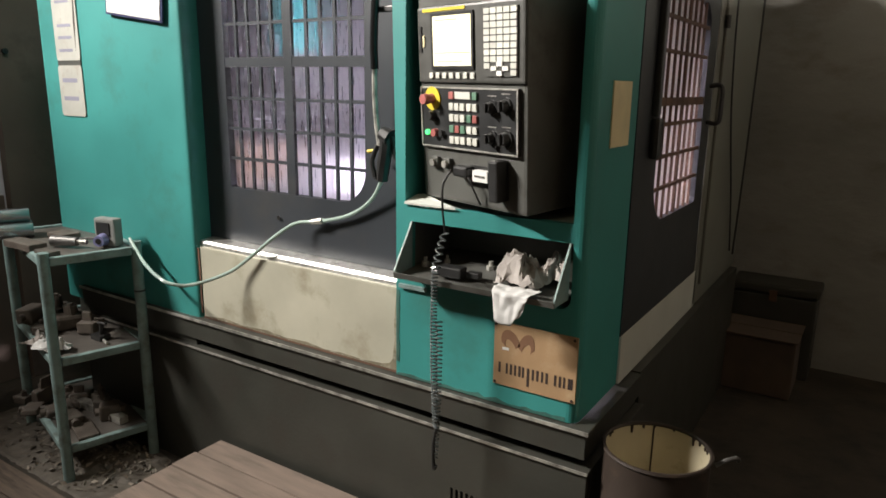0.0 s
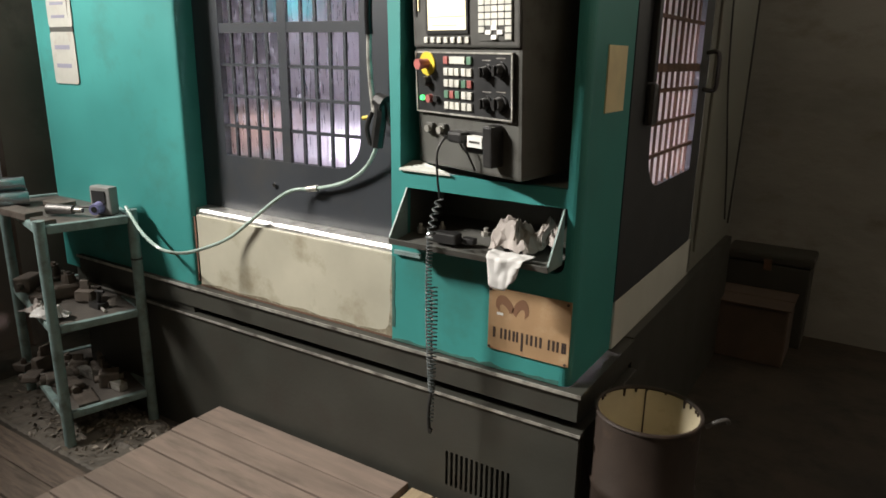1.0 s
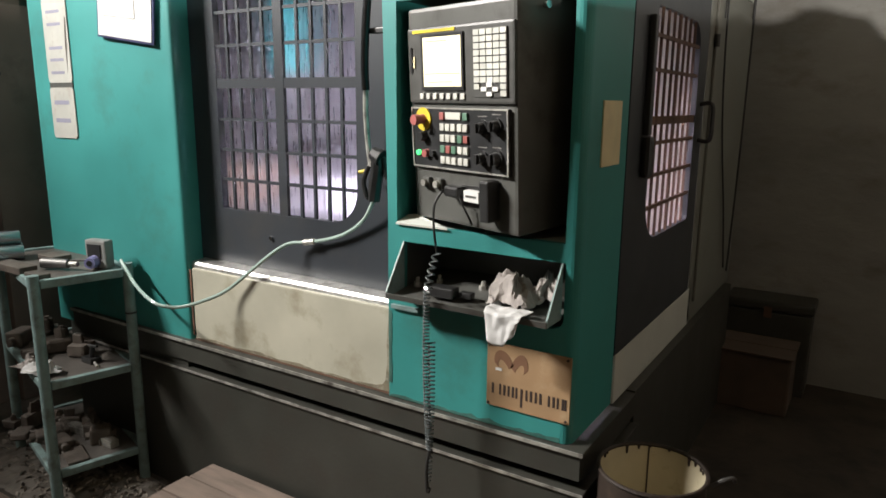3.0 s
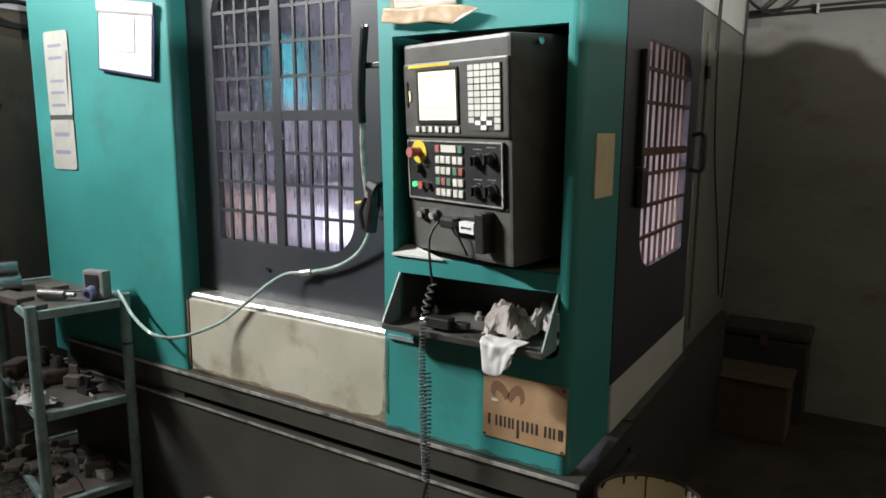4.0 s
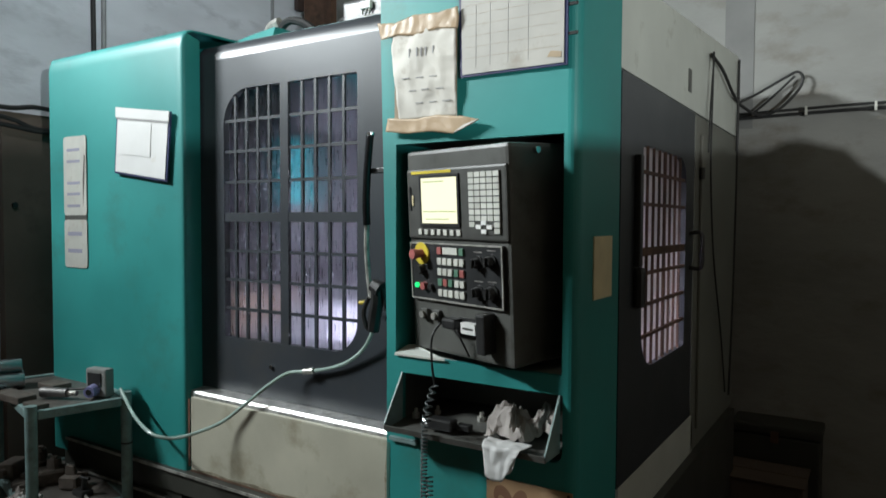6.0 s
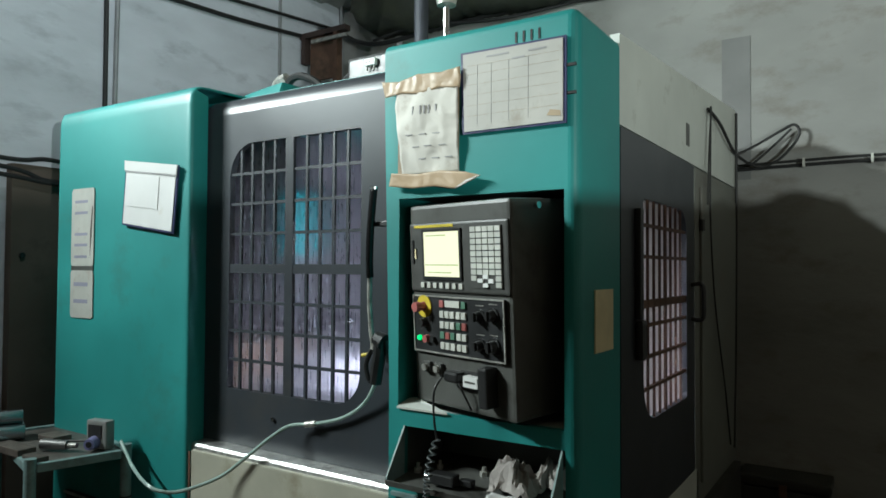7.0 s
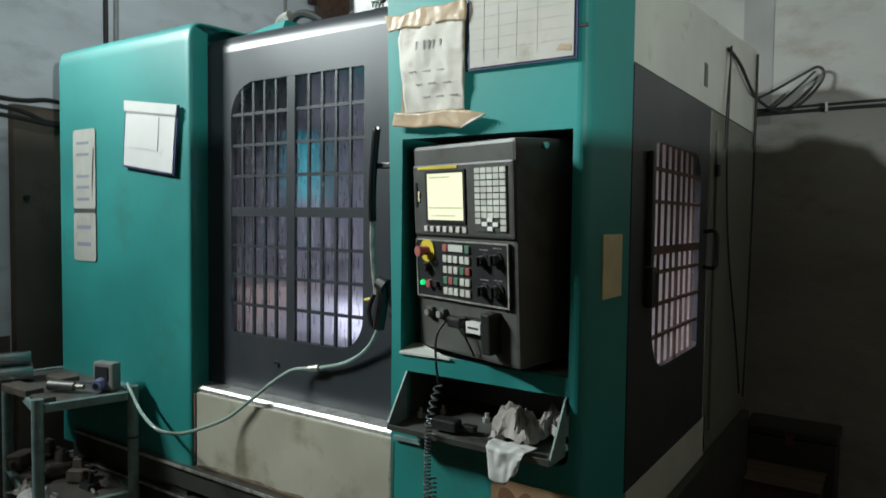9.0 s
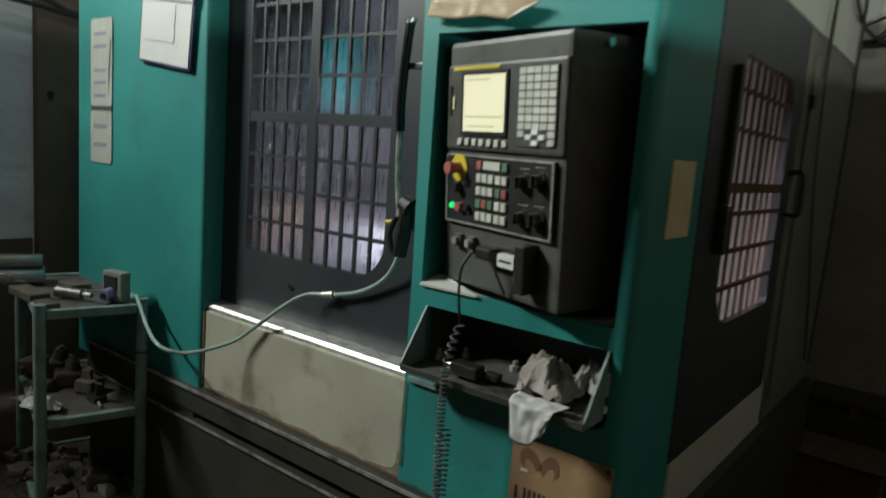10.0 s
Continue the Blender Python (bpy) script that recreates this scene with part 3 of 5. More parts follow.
def pendant():
    P = thing("control_pendant", "dark grey control pendant with lit screen and many keys", "control panel", pose(-0.143, -0.112, 1.849, 3.5, 0.4, -17.2))

    def q(name, bm, m, label="", parent=None, smooth=False):
        return part(name, bm, m, parent or P, label, local=True, smooth=smooth)
    q("body", lbox(-0.432, -0.004, 0.0, 0.235, -0.596, 0.0, 0.011), PEND)
    q("mounting_arm", lbox(-0.26, -0.16, 0.235, 0.36, -0.36, -0.24), PEND)
    q("corner_bolt", pipe((-0.01, 0.10, -0.02), (0.010, 0.10, -0.02), 0.009), STEEL)
    L = q("display_unit", lbox(-0.424, -0.004, -0.010, 0.001, -0.258, -0.054, 0.007), BEZEL)
    q("screen_rim", plate(bmesh.new(), rect(-0.360, -0.186, -0.222, -0.073), [rect(-0.352, -0.194, -0.212, -0.081)], -0.015, -0.0105), BLACK, parent=L)
    q("screen", lbox(-0.352, -0.194, -0.0135, -0.0105, -0.212, -0.081), SCREEN, "pale yellow lit screen", L)
    for z, a, b in ((-0.092, -0.342, -0.25), (-0.178, -0.346, -0.20), (-0.200, -0.335, -0.23)):
        q("screen_line", lbox(a, b, -0.0142, -0.0137, z - 0.0016, z + 0.0016), SCREENLINE, parent=L)
    q("yellow_strip", lbox(-0.398, -0.22, -0.012, -0.0105, -0.068, -0.060), YELLOW, parent=L)
    q("card_slot", lbox(-0.411, -0.403, -0.013, -0.0105, -0.175, -0.105), BLACK, parent=L)
    q("slot_cover", lbox(-0.398, -0.391, -0.013, -0.0105, -0.160, -0.130), TANCARD, parent=L)
    for k in range(7):
        x = -0.371 + 0.0285 * k
        q("soft_key", lbox(x, x + 0.016, -0.015, -0.0105, -0.246, -0.230, 0.002), KEY, parent=L)
    q("keypad", lbox(-0.147, -0.025, -0.013, -0.0105, -0.240, -0.070), BEZEL, parent=L)
    for r in range(10):
        for c in range(5):
            if r == 9 and c in (0, 1, 2, 3) or r == 8 and c in (1, 2, 3):
                continue
            x, z = -0.144 + 0.0240 * c, -0.072 - 0.0168 * r
            q("key", lbox(x, x + 0.0205, -0.0165, -0.0131, z - 0.0135, z, 0.0), KEY, parent=L)
    for x, z in ((-0.118, -0.214), (-0.097, -0.203), (-0.097, -0.226), (-0.076, -0.214)):
        q("arrow_key", lbox(x, x + 0.0195, -0.0175, -0.0131, z - 0.011, z, 0.0), WHITEPL, parent=L)
    O = q("operator_panel", lbox(-0.416, -0.026, -0.010, 0.0, -0.439, -0.269, 0.002), PANELBLACK)
    q("panel_rim", plate(bmesh.new(), rect(-0.416, -0.026, -0.439, -0.269), [rect(-0.412, -0.030, -0.435, -0.273)], -0.013, -0.0102), EDGE, "worn bright metal rim", O)
    # emergency stop
    q("collar", pipe((-0.362, -0.010, -0.302), (-0.362, -0.014, -0.302), 0.033, seg=24), YELLOW, "round yellow plate", O)
    bm = bmesh.new()
    cyl(bm, (-0.362, -0.014, -0.302), (-0.362, -0.035, -0.302), 0.014, 0.012, 20)
    cyl(bm, (-0.362, -0.035, -0.302), (-0.362, -0.050, -0.302), 0.0155, 0.014, 20)
    q("stop_button", bm, RED, "red mushroom stop button", O)
    q("selector", pipe((-0.362, -0.010, -0.350), (-0.362, -0.030, -0.350), 0.015, 0.012), BLACK, "", O)
    q("start_button", pipe((-0.388, -0.010, -0.398), (-0.388, -0.018, -0.398), 0.0080, 0.0070), LED, "glowing green button", O)
    q("hold_button", pipe((-0.352, -0.010, -0.398), (-0.352, -0.024, -0.398), 0.012, 0.011), RED, "", O)
    q("key_switch", pipe((-0.322, -0.010, -0.398), (-0.322, -0.022, -0.398), 0.009), BLACK, "", O)
    hue = {(2, 3): GREENKEY, (2, 4): REDKEY, (3, 0): GREENKEY, (3, 1): REDKEY, (3, 2): GREENKEY, (0, 0): REDKEY, (0, 4): GREENKEY}
    for r in range(5):
        for c in range(5):
            if r == 0 and c in (1, 2, 3):
                continue
            x, z = -0.288 + 0.0228 * c + (0.004 if c > 2 else 0), -0.281 - 0.0305 * r
            q("push_key", lbox(x, x + 0.0175, -0.0165, -0.0102, z - 0.020, z, 0.0015), hue.get((r, c), KEY), parent=O)
    q("digit_window", lbox(-0.265, -0.203, -0.014, -0.0102, -0.300, -0.281), KEY, parent=O)
    for x, z, r in ((-0.120, -0.318, 0.020), (-0.068, -0.312, 0.021), (-0.120, -0.398, 0.020), (-0.068, -0.396, 0.024)):
        bm = bmesh.new()
        cyl(bm, (x, -0.0102, z), (x, -0.016, z), r, r, 24)
        cyl(bm, (x, -0.016, z), (x, -0.034, z), r * 0.75, r * 0.62, 24)
        box(bm, x - 0.004, x + 0.004, -0.040, -0.034, z - r * 0.6, z + r * 0.6)
        q("rotary_knob", bm, BLACK, parent=O)
        q("dial_mark", lbox(x - 0.016, x + 0.016, -0.0115, -0.0102, z + 0.028, z + 0.0305), EDGE, parent=O)
    for x in (-0.362, -0.308):
        q("push_switch", lbox(x - 0.015, x + 0.015, -0.014, 0.0, -0.500, -0.468, 0.003), PEND)
        q("switch_cap", pipe((x, -0.014, -0.484), (x, -0.024, -0.484), 0.010), EDGE)
    q("cable_socket", lbox(-0.258, -0.200, -0.035, 0.0, -0.512, -0.480, 0.008), BLACK)
    q("white_tag", lbox(-0.186, -0.128, -0.024, -0.003, -0.518, -0.488), WHITEPL, "white tag with a dark line")
    q("tag_line", lbox(-0.178, -0.136, -0.0249, -0.0241, -0.506, -0.500), PEND)
    q("holder_arm", lbox(-0.215, -0.11, -0.003, 0.0, -0.535, -0.478), BLACK)
    q("hook", lbox(-0.103, -0.069, -0.046, 0.0, -0.562, -0.452, 0.006), BLACK, "black handset holder")
    bm = rod(bmesh.new(), [(-0.215, -0.02, -0.495), (-0.19, -0.03, -0.52), (-0.175, -0.025, -0.55), (-0.17, -0.01, -0.585)], 0.003)
    q("short_lead", bm, BLACK)


pendant()

# ---- papers, signs and marks on the machine ----
CARD = mat("grubby_brass_sign", (0.38, 0.24, 0.13), 0.6, 0, 0.2, 8, dirt=(0.50, 0.38, 0.24), dirt_amount=0.45, dirt_scale=7)
INK = mat("dark_ink", (0.04, 0.025, 0.02), 0.7)
SMUDGE = mat("brown_smudge", (0.20, 0.10, 0.055), 0.7, 0, 0.2, 9)
GREYINK = mat("pale_grey_ink", (0.33, 0.325, 0.325), 0.8)
BLUE = mat("navy_plastic", (0.03, 0.035, 0.10), 0.4)
TAPE = mat("brown_packing_tape", (0.42, 0.31, 0.20), 0.35, 0, 0.15, 12, dirt=(0.50, 0.38, 0.26), dirt_amount=0.35, dirt_scale=10, bump=0.1, bump_scale=30)
TAN = mat("brown_kraft_paper", (0.35, 0.27, 0.18), 0.7)
STRIP = mat("worn_lettering_strip", (0.40, 0.40, 0.365), 0.6, 0, 0.15, 9, dirt=(0.28, 0.22, 0.17), dirt_amount=0.4, dirt_scale=12)
VIOLET = mat("faded_violet_ink", (0.24, 0.24, 0.31), 0.7)


def sign():
    S = thing("name_plate", "stained brown metal name plate with dark lettering", "sign", pose(-0.135, 0, 0.74))
    part("plate", cube(-0.260, -0.004, -0.006, -0.0005, 0.737, 0.929, bevel=0.001), CARD, S)
    # plain bars in place of the lettering
    for k, (x, w) in enumerate(((-0.228, 0.030), (-0.196, 0.020), (-0.170, 0.018), (-0.141, 0.022), (-0.112, 0.021), (-0.078, 0.032), (-0.045, 0.019), (-0.020, 0.014))):
        tail = 0.024 if k == 3 else 0.0
        part("mark", cube(x - w / 2, x - w / 2 + 0.007, -0.0069, -0.0061, 0.776 - tail, 0.808), INK, S)
        part("mark", cube(x + w / 2 - 0.006, x + w / 2, -0.0069, -0.0061, 0.776, 0.808), INK, S)
    for cx, cz, a, b, lean in ((-0.205, 0.868, 0.030, 0.042, -0.010), (-0.158, 0.862, 0.026, 0.046, 0.008)):
        outer = [(cx + a * math.cos(t) + lean * math.sin(t), cz + b * math.sin(t)) for t in [math.pi * (0.02 + 0.96 * k / 12) for k in range(13)]]
        inner = [(cx + 0.52 * a * math.cos(t) + lean * math.sin(t), cz - 0.012 + 0.62 * b * math.sin(t)) for t in [math.pi * (0.98 - 0.96 * k / 12) for k in range(13)]]
        part("emblem", plate(bmesh.new(), outer + inner, [], -0.0068, -0.0061), SMUDGE, S)
    part("bare_spot", cube(-0.232, -0.212, -0.0072, -0.0062, 0.848, 0.856), WHITEPL, S, "pale rubbed spot")
    for x in (-0.254, -0.014):
        for z in (0.744, 0.921):
            part("rivet", pipe((x, -0.006, z), (x, -0.0085, z), 0.004, seg=8), INK, S)


def board(name, label, corners, back, sheet_inset, y, paper):
    """A flat board by its corners (x, z), clockwise from the upper left, with a sheet on it."""
    B = thing(name, label, "notice", pose(corners[3][0], y, corners[3][1]))
    part("backing", plate(bmesh.new(), corners[::-1], [], y - 0.010, y - 0.003), back, B)
    cx, cz = sum(c[0] for c in corners) / 4, sum(c[1] for c in corners) / 4
    k = 1 - sheet_inset
    part("sheet", plate(bmesh.new(), [(cx + (x - cx) * k, cz + (z - cz) * k) for x, z in corners[::-1]], [], y - 0.013, y - 0.0105), paper, B)
    return B


def notices():
    B = board("wall_chart", "large printed chart in a navy frame, fixed to the machine", [(-0.358, 2.288), (-0.030, 2.285), (-0.030, 2.050), (-0.352, 2.050)], BLUE, 0.055, 0.0, CHART)
    for k, (x0, x1) in enumerate(((-0.27, -0.20), (-0.14, -0.085), (-0.19, -0.15))):
        part("print_line", cube(x0, x1, -0.0142, -0.0132, 2.262 - 0.010 * (k == 2) - 0.004 * k, 2.267 - 0.010 * (k == 2) - 0.004 * k), GREYINK, B)
    for x in (-0.30, -0.255, -0.20, -0.14):
        part("rule", cube(x, x + 0.0008, -0.0137, -0.0129, 2.075, 2.245), GREYINK, B)
    for z in (2.10, 2.13, 2.16, 2.19, 2.22, 2.245):
        part("rule", cube(-0.335, -0.05, -0.0136, -0.0129, z, z + 0.0005), TAN, B)
    part("thumb_smear", plate(bmesh.new(), [(-0.085, 2.075), (-0.045, 2.070), (-0.045, 2.085), (-0.075, 2.09)], [], -0.0143, -0.0133), TAN, B)
    for z in (2.205, 2.13):
        part("clip", cube(-0.030, -0.004, -0.008, -0.002, z - 0.004, z + 0.004), BLACK, B)
    for k in range(4):
        x = -0.186 + 0.0235 * k
        part("vent_slot", cube(x, x + 0.006, -0.002, 0.002, 2.292, 2.322), BLACK, mill)
    # paper packet taped to the machine
    K = thing("paper_packet", "crumpled paper sheet held by brown packing tape", "paper", pose(-0.48, 0, 1.95))
    bm = bmesh.new()
    nx, nz = 30, 36
    rows = []
    for j in range(nz + 1):
        u = j / nz
        row = []
        for i in range(nx + 1):
            w = i / nx
            x = -0.572 + 0.210 * w + 0.010 * math.sin(5 * u + 1) * (1 - w)
            z = 1.945 + 0.285 * u
            y = -0.012 - 0.018 * math.sin(math.pi * u) * (0.5 + 0.5 * math.sin(3 * w + 0.5)) - 0.007 * noise.noise((x * 22, z * 16, 1.3)) - 0.006 * abs(noise.noise((x * 34 + z * 20, z * 30, 5.1)))
            row.append((x, y, z))
        rows.append(row)
    loft(bm, rows)
    thicken(bm, 0.0012)
    part("sheet", bm, PACKET, K, smooth=True)

    def sheet_y(x, z):
        u, w = (z - 1.945) / 0.285, (x + 0.572) / 0.210
        return -0.012 - 0.018 * math.sin(math.pi * u) * (0.5 + 0.5 * math.sin(3 * w + 0.5)) - 0.007 * noise.noise((x * 22, z * 16, 1.3)) - 0.006 * abs(noise.noise((x * 34 + z * 20, z * 30, 5.1)))
    part("kraft_backing", cube(-0.586, -0.368, -0.004, -0.001, 1.93, 2.235), TAN, K)
    for x in (-0.515, -0.488, -0.474, -0.460, -0.437):
        part("print_mark", cube(x, x + 0.004, sheet_y(x, 2.135) - 0.0022, sheet_y(x, 2.135) + 0.002, 2.122, 2.148), GREYINK, K)
    for k in range(9):
        x, z = -0.535 + 0.045 * (k % 3) + 0.02 * (k // 3), 2.06 - 0.036 * (k // 3)
        part("scrawl", cube(x, x + 0.024, sheet_y(x + 0.012, z) - 0.0022, sheet_y(x + 0.012, z) + 0.002, z, z + 0.003), GREYINK, K)
    for pts in ([(-0.622, 2.190), (-0.56, 2.196), (-0.50, 2.186), (-0.42, 2.196), (-0.355, 2.188), (-0.350, 2.215), (-0.354, 2.247), (-0.42, 2.240), (-0.50, 2.246), (-0.57, 2.232), (-0.636, 2.240)], [(-0.606, 1.914), (-0.52, 1.903), (-0.44, 1.905), (-0.367, 1.893), (-0.32, 1.912), (-0.283, 1.927), (-0.335, 1.940), (-0.42, 1.950), (-0.50, 1.944), (-0.598, 1.953)]):
        b = bmesh.new()
        plate(b, pts, [], -0.024, -0.021)
        bmesh.ops.subdivide_edges(b, edges=b.edges, cuts=7, use_grid_fill=True)
        for v in b.verts:
            v.co.y += 0.0025 * noise.noise((v.co.x * 60, v.co.z * 25, 0.2)) + 0.003 * abs(noise.noise((v.co.x * 90 + v.co.z * 60, v.co.z * 20, 3.2)))
        part("tape", b, TAPE, K, "wrinkled brown packing tape", smooth=True)
    part("tape_curl", plate(bmesh.new(), [(-0.367, 1.893), (-0.32, 1.912), (-0.283, 1.927), (-0.33, 1.915)], [], -0.028, -0.0255), WHITEPL, K)
    # clipboard on the left panel
    C = board("clipboard", "white sheet on a navy clipboard, hung askew", [(-1.985, 2.105), (-1.640, 2.060), (-1.667, 1.792), (-2.010, 1.838)], BLUE, 0.06, -0.006, PAPER)
    part("clip_bar", plate(bmesh.new(), [(-1.985, 2.065), (-1.645, 2.022), (-1.640, 2.060), (-1.985, 2.105)], [], -0.024, -0.0196), PAPER, C, "bright clip bar")
    part("slip", plate(bmesh.new(), [(-1.96, 1.915), (-1.765, 1.89), (-1.755, 2.02), (-1.955, 2.045)], [], -0.0215, -0.0195), PAPER, C)
    part("clip_edge", plate(bmesh.new(), [(-1.985, 2.058), (-1.645, 2.015), (-1.645, 2.021), (-1.985, 2.064)], [], -0.0225, -0.0196), GREYINK, C)
    # worn model strip, upright lettering
    V = thing("lettering_strip", "worn pale upright strip with faded violet lettering", "sign", pose(-2.32, 0, 1.43))
    for (z0, z1) in ((1.435, 1.645), (1.665, 2.010)):
        bm = plate(bmesh.new(), round_rect(-2.412, -2.236, z0, z1, 0.015, 0.015, 0.015, 0.015, 3), [], -0.004, -0.0005)
        for v in bm.verts:
            v.co.y += -0.001
        part("strip", bm, STRIP, V)
    part("dark_joint", cube(-2.410, -2.238, -0.004, -0.0005, 1.645, 1.665), PEND, V, "grimy dark joint")
    for x0, x1, z0, z1 in ((-2.385, -2.275, 1.50, 1.517), (-2.385, -2.275, 1.575, 1.592), (-2.385, -2.285, 1.70, 1.712), (-2.385, -2.285, 1.752, 1.764), (-2.385, -2.285, 1.80, 1.812), (-2.385, -2.285, 1.895, 1.907), (-2.385, -2.285, 1.945, 1.957)):
        y = -0.0068
        part("mark", cube(x0, x1, y + 0.0012, y + 0.004, z0, z1), VIOLET, V)
    part("tear", plate(bmesh.new(), [(-2.262, 1.70), (-2.252, 1.80), (-2.244, 1.92), (-2.250, 1.93), (-2.262, 1.82)], [], -0.0056, -0.0046), INK, V, "dark torn edge")


sign()
notices()

# ---- things on and beside the machine ----
HOSE = mat("clear_green_hose", (0.34, 0.45, 0.41), 0.25, 0, 0.15, 20)
CORD = mat("dark_grey_cord", (0.065, 0.078, 0.08), 0.5, 0, 0.2, 40)
RUBBER = mat("black_rubber", (0.02, 0.02, 0.02), 0.6, 0, 0.2, 40)


def air_gun():
    G = thing("air_gun", "black air blow gun hung beside the door on a clear hose", "air gun", pose(-0.70, 0.05, 1.30))
    bm = rod(bmesh.new(), [(-0.712, 0.05, 1.29), (-0.703, 0.05, 1.34), (-0.690, 0.045, 1.39), (-0.690, 0.045, 1.43)], 0.021)
    part("body", bm, BLACK, G)
    part("head", pipe((-0.672, 0.045, 1.425), (-0.705, 0.045, 1.440), 0.028, 0.022), BLACK, G)
    part("trigger", rod(bmesh.new(), [(-0.725, 0.035, 1.30), (-0.738, 0.035, 1.35), (-0.720, 0.04, 1.40)], 0.008), BLACK, G)
    part("nozzle", pipe((-0.672, 0.05, 1.43), (-0.655, 0.05, 1.36), 0.012, 0.008), BLACK, G)
    part("yellow_clip", pipe((-0.735, 0.045, 1.383), (-0.762, 0.045, 1.378), 0.006), YELLOW, G)
    part("feed_hose", rod(bmesh.new(), [(-0.733, 0.046, 1.632), (-0.737, 0.05, 1.56), (-0.734, 0.055, 1.47), (-0.718, 0.05, 1.39)], 0.0085), EDGE, G, "grey feed hose")
    part("hose", rod(bmesh.new(), [(-0.712, 0.05, 1.29), (-0.755, 0.065, 1.233), (-0.815, 0.075, 1.185), (-0.895, 0.078, 1.147), (-1.01, 0.075, 1.118), (-1.095, 0.055, 1.105), (-1.150, 0.01, 1.062), (-1.258, -0.010, 0.976), (-1.362, -0.033, 0.901), (-1.460, -0.118, 0.858), (-1.515, -0.172, 0.865), (-1.585, -0.176, 0.882), (-1.742, -0.12, 0.897), (-1.835, -0.09, 0.933), (-1.895, -0.075, 0.968)], 0.0065), HOSE, G, "clear greenish hose")
    part("hose_joint", pipe((-0.992, 0.0755, 1.1225), (-1.035, 0.071, 1.1145), 0.011), EDGE, G)


def coil_cord():
    C = thing("coiled_cord", "dark grey coiled handset cord hanging over the tray edge", "cord", pose(-0.39, -0.1, 0.47))
    part("lead", rod(bmesh.new(), [(-0.372, -0.078, 1.36), (-0.385, -0.10, 1.32), (-0.378, -0.11, 1.25), (-0.372, -0.105, 1.19)], 0.0035), BLACK, C)

    def coil(p0, p1, turns, r0, r1, wire, sway):
        Q = []
        n = turns * 10
        for i in range(n + 1):
            u = i / n
            a = 2 * math.pi * turns * u
            c = Vector(p0).lerp(Vector(p1), u)
            r = r0 + (r1 - r0) * u
            Q.append(c + Vector((r * math.cos(a) + sway * math.sin(math.pi * u), r * math.sin(a) * 0.8, 0)))
        return sweep(bmesh.new(), Q, wire, 5)
    part("upper_coil", coil((-0.372, -0.105, 1.19), (-0.398, -0.112, 1.07), 6, 0.010, 0.012, 0.003, -0.004), CORD, C)
    part("front_coil", coil((-0.400, -0.112, 1.07), (-0.388, -0.112, 0.60), 46, 0.0085, 0.0095, 0.0024, -0.007), CORD, C)
    part("back_coil", coil((-0.386, -0.108, 0.93), (-0.390, -0.110, 0.50), 34, 0.0100, 0.0062, 0.0024, 0.004), CORD, C)
    part("loop", rod(bmesh.new(), [(-0.386, -0.112, 0.60), (-0.396, -0.114, 0.54), (-0.394, -0.114, 0.465), (-0.388, -0.112, 0.475)], 0.006), RUBBER, C)


def crumple(name, label, centre, size, seed, parent=None, material=None):
    """A sheet crushed into a heap: a coarse grid thrown into sharp folds."""
    bm = bmesh.new()
    n = 25
    rows = []
    for j in range(n):
        row = []
        for i in range(n):
            u, v = i / (n - 1), j / (n - 1)
            q = Vector((u * 3.1 + seed, v * 3.1, seed * 0.7))
            dx, dy, dz = noise.noise(q), noise.noise(q + Vector((7.1, 0, 0))), noise.noise(q * 1.25 + Vector((0, 9.3, 0)))
            fold = abs(noise.noise(q * 2.9 + Vector((3.3, 1.1, 0)))) + 0.5 * abs(noise.noise(q * 5.5 + Vector((1.3, 4.1, 0))))
            dome = max(0.0, 1 - (2 * u - 1) ** 2) * max(0.0, 1 - (2 * v - 1) ** 2)
            z = -0.42 + 0.55 * dome + (0.85 * abs(dz) + 0.55 * fold) * (0.35 + dome)
            row.append((centre[0] + size[0] * ((u - 0.5) * 2.0 + 0.55 * dx), centre[1] + size[1] * ((v - 0.5) * 2.0 + 0.55 * dy), centre[2] + size[2] * max(-0.42, z)))
        rows.append(row)
    under = [[(x, y, z - 0.0015) for x, y, z in row] for row in rows]
    loft(bm, rows)
    loft(bm, under)
    rim = lambda g: g[0] + [r[-1] for r in g[1:]] + g[-1][::-1][1:] + [r[0] for r in g[::-1][1:-1]]
    loft(bm, [rim(rows), rim(under)], closed=True)
    bmesh.ops.remove_doubles(bm, verts=bm.verts, dist=0.00001)
    bmesh.ops.triangulate(bm, faces=bm.faces)
    return tagged(part(name, bm, material), label, "paper")


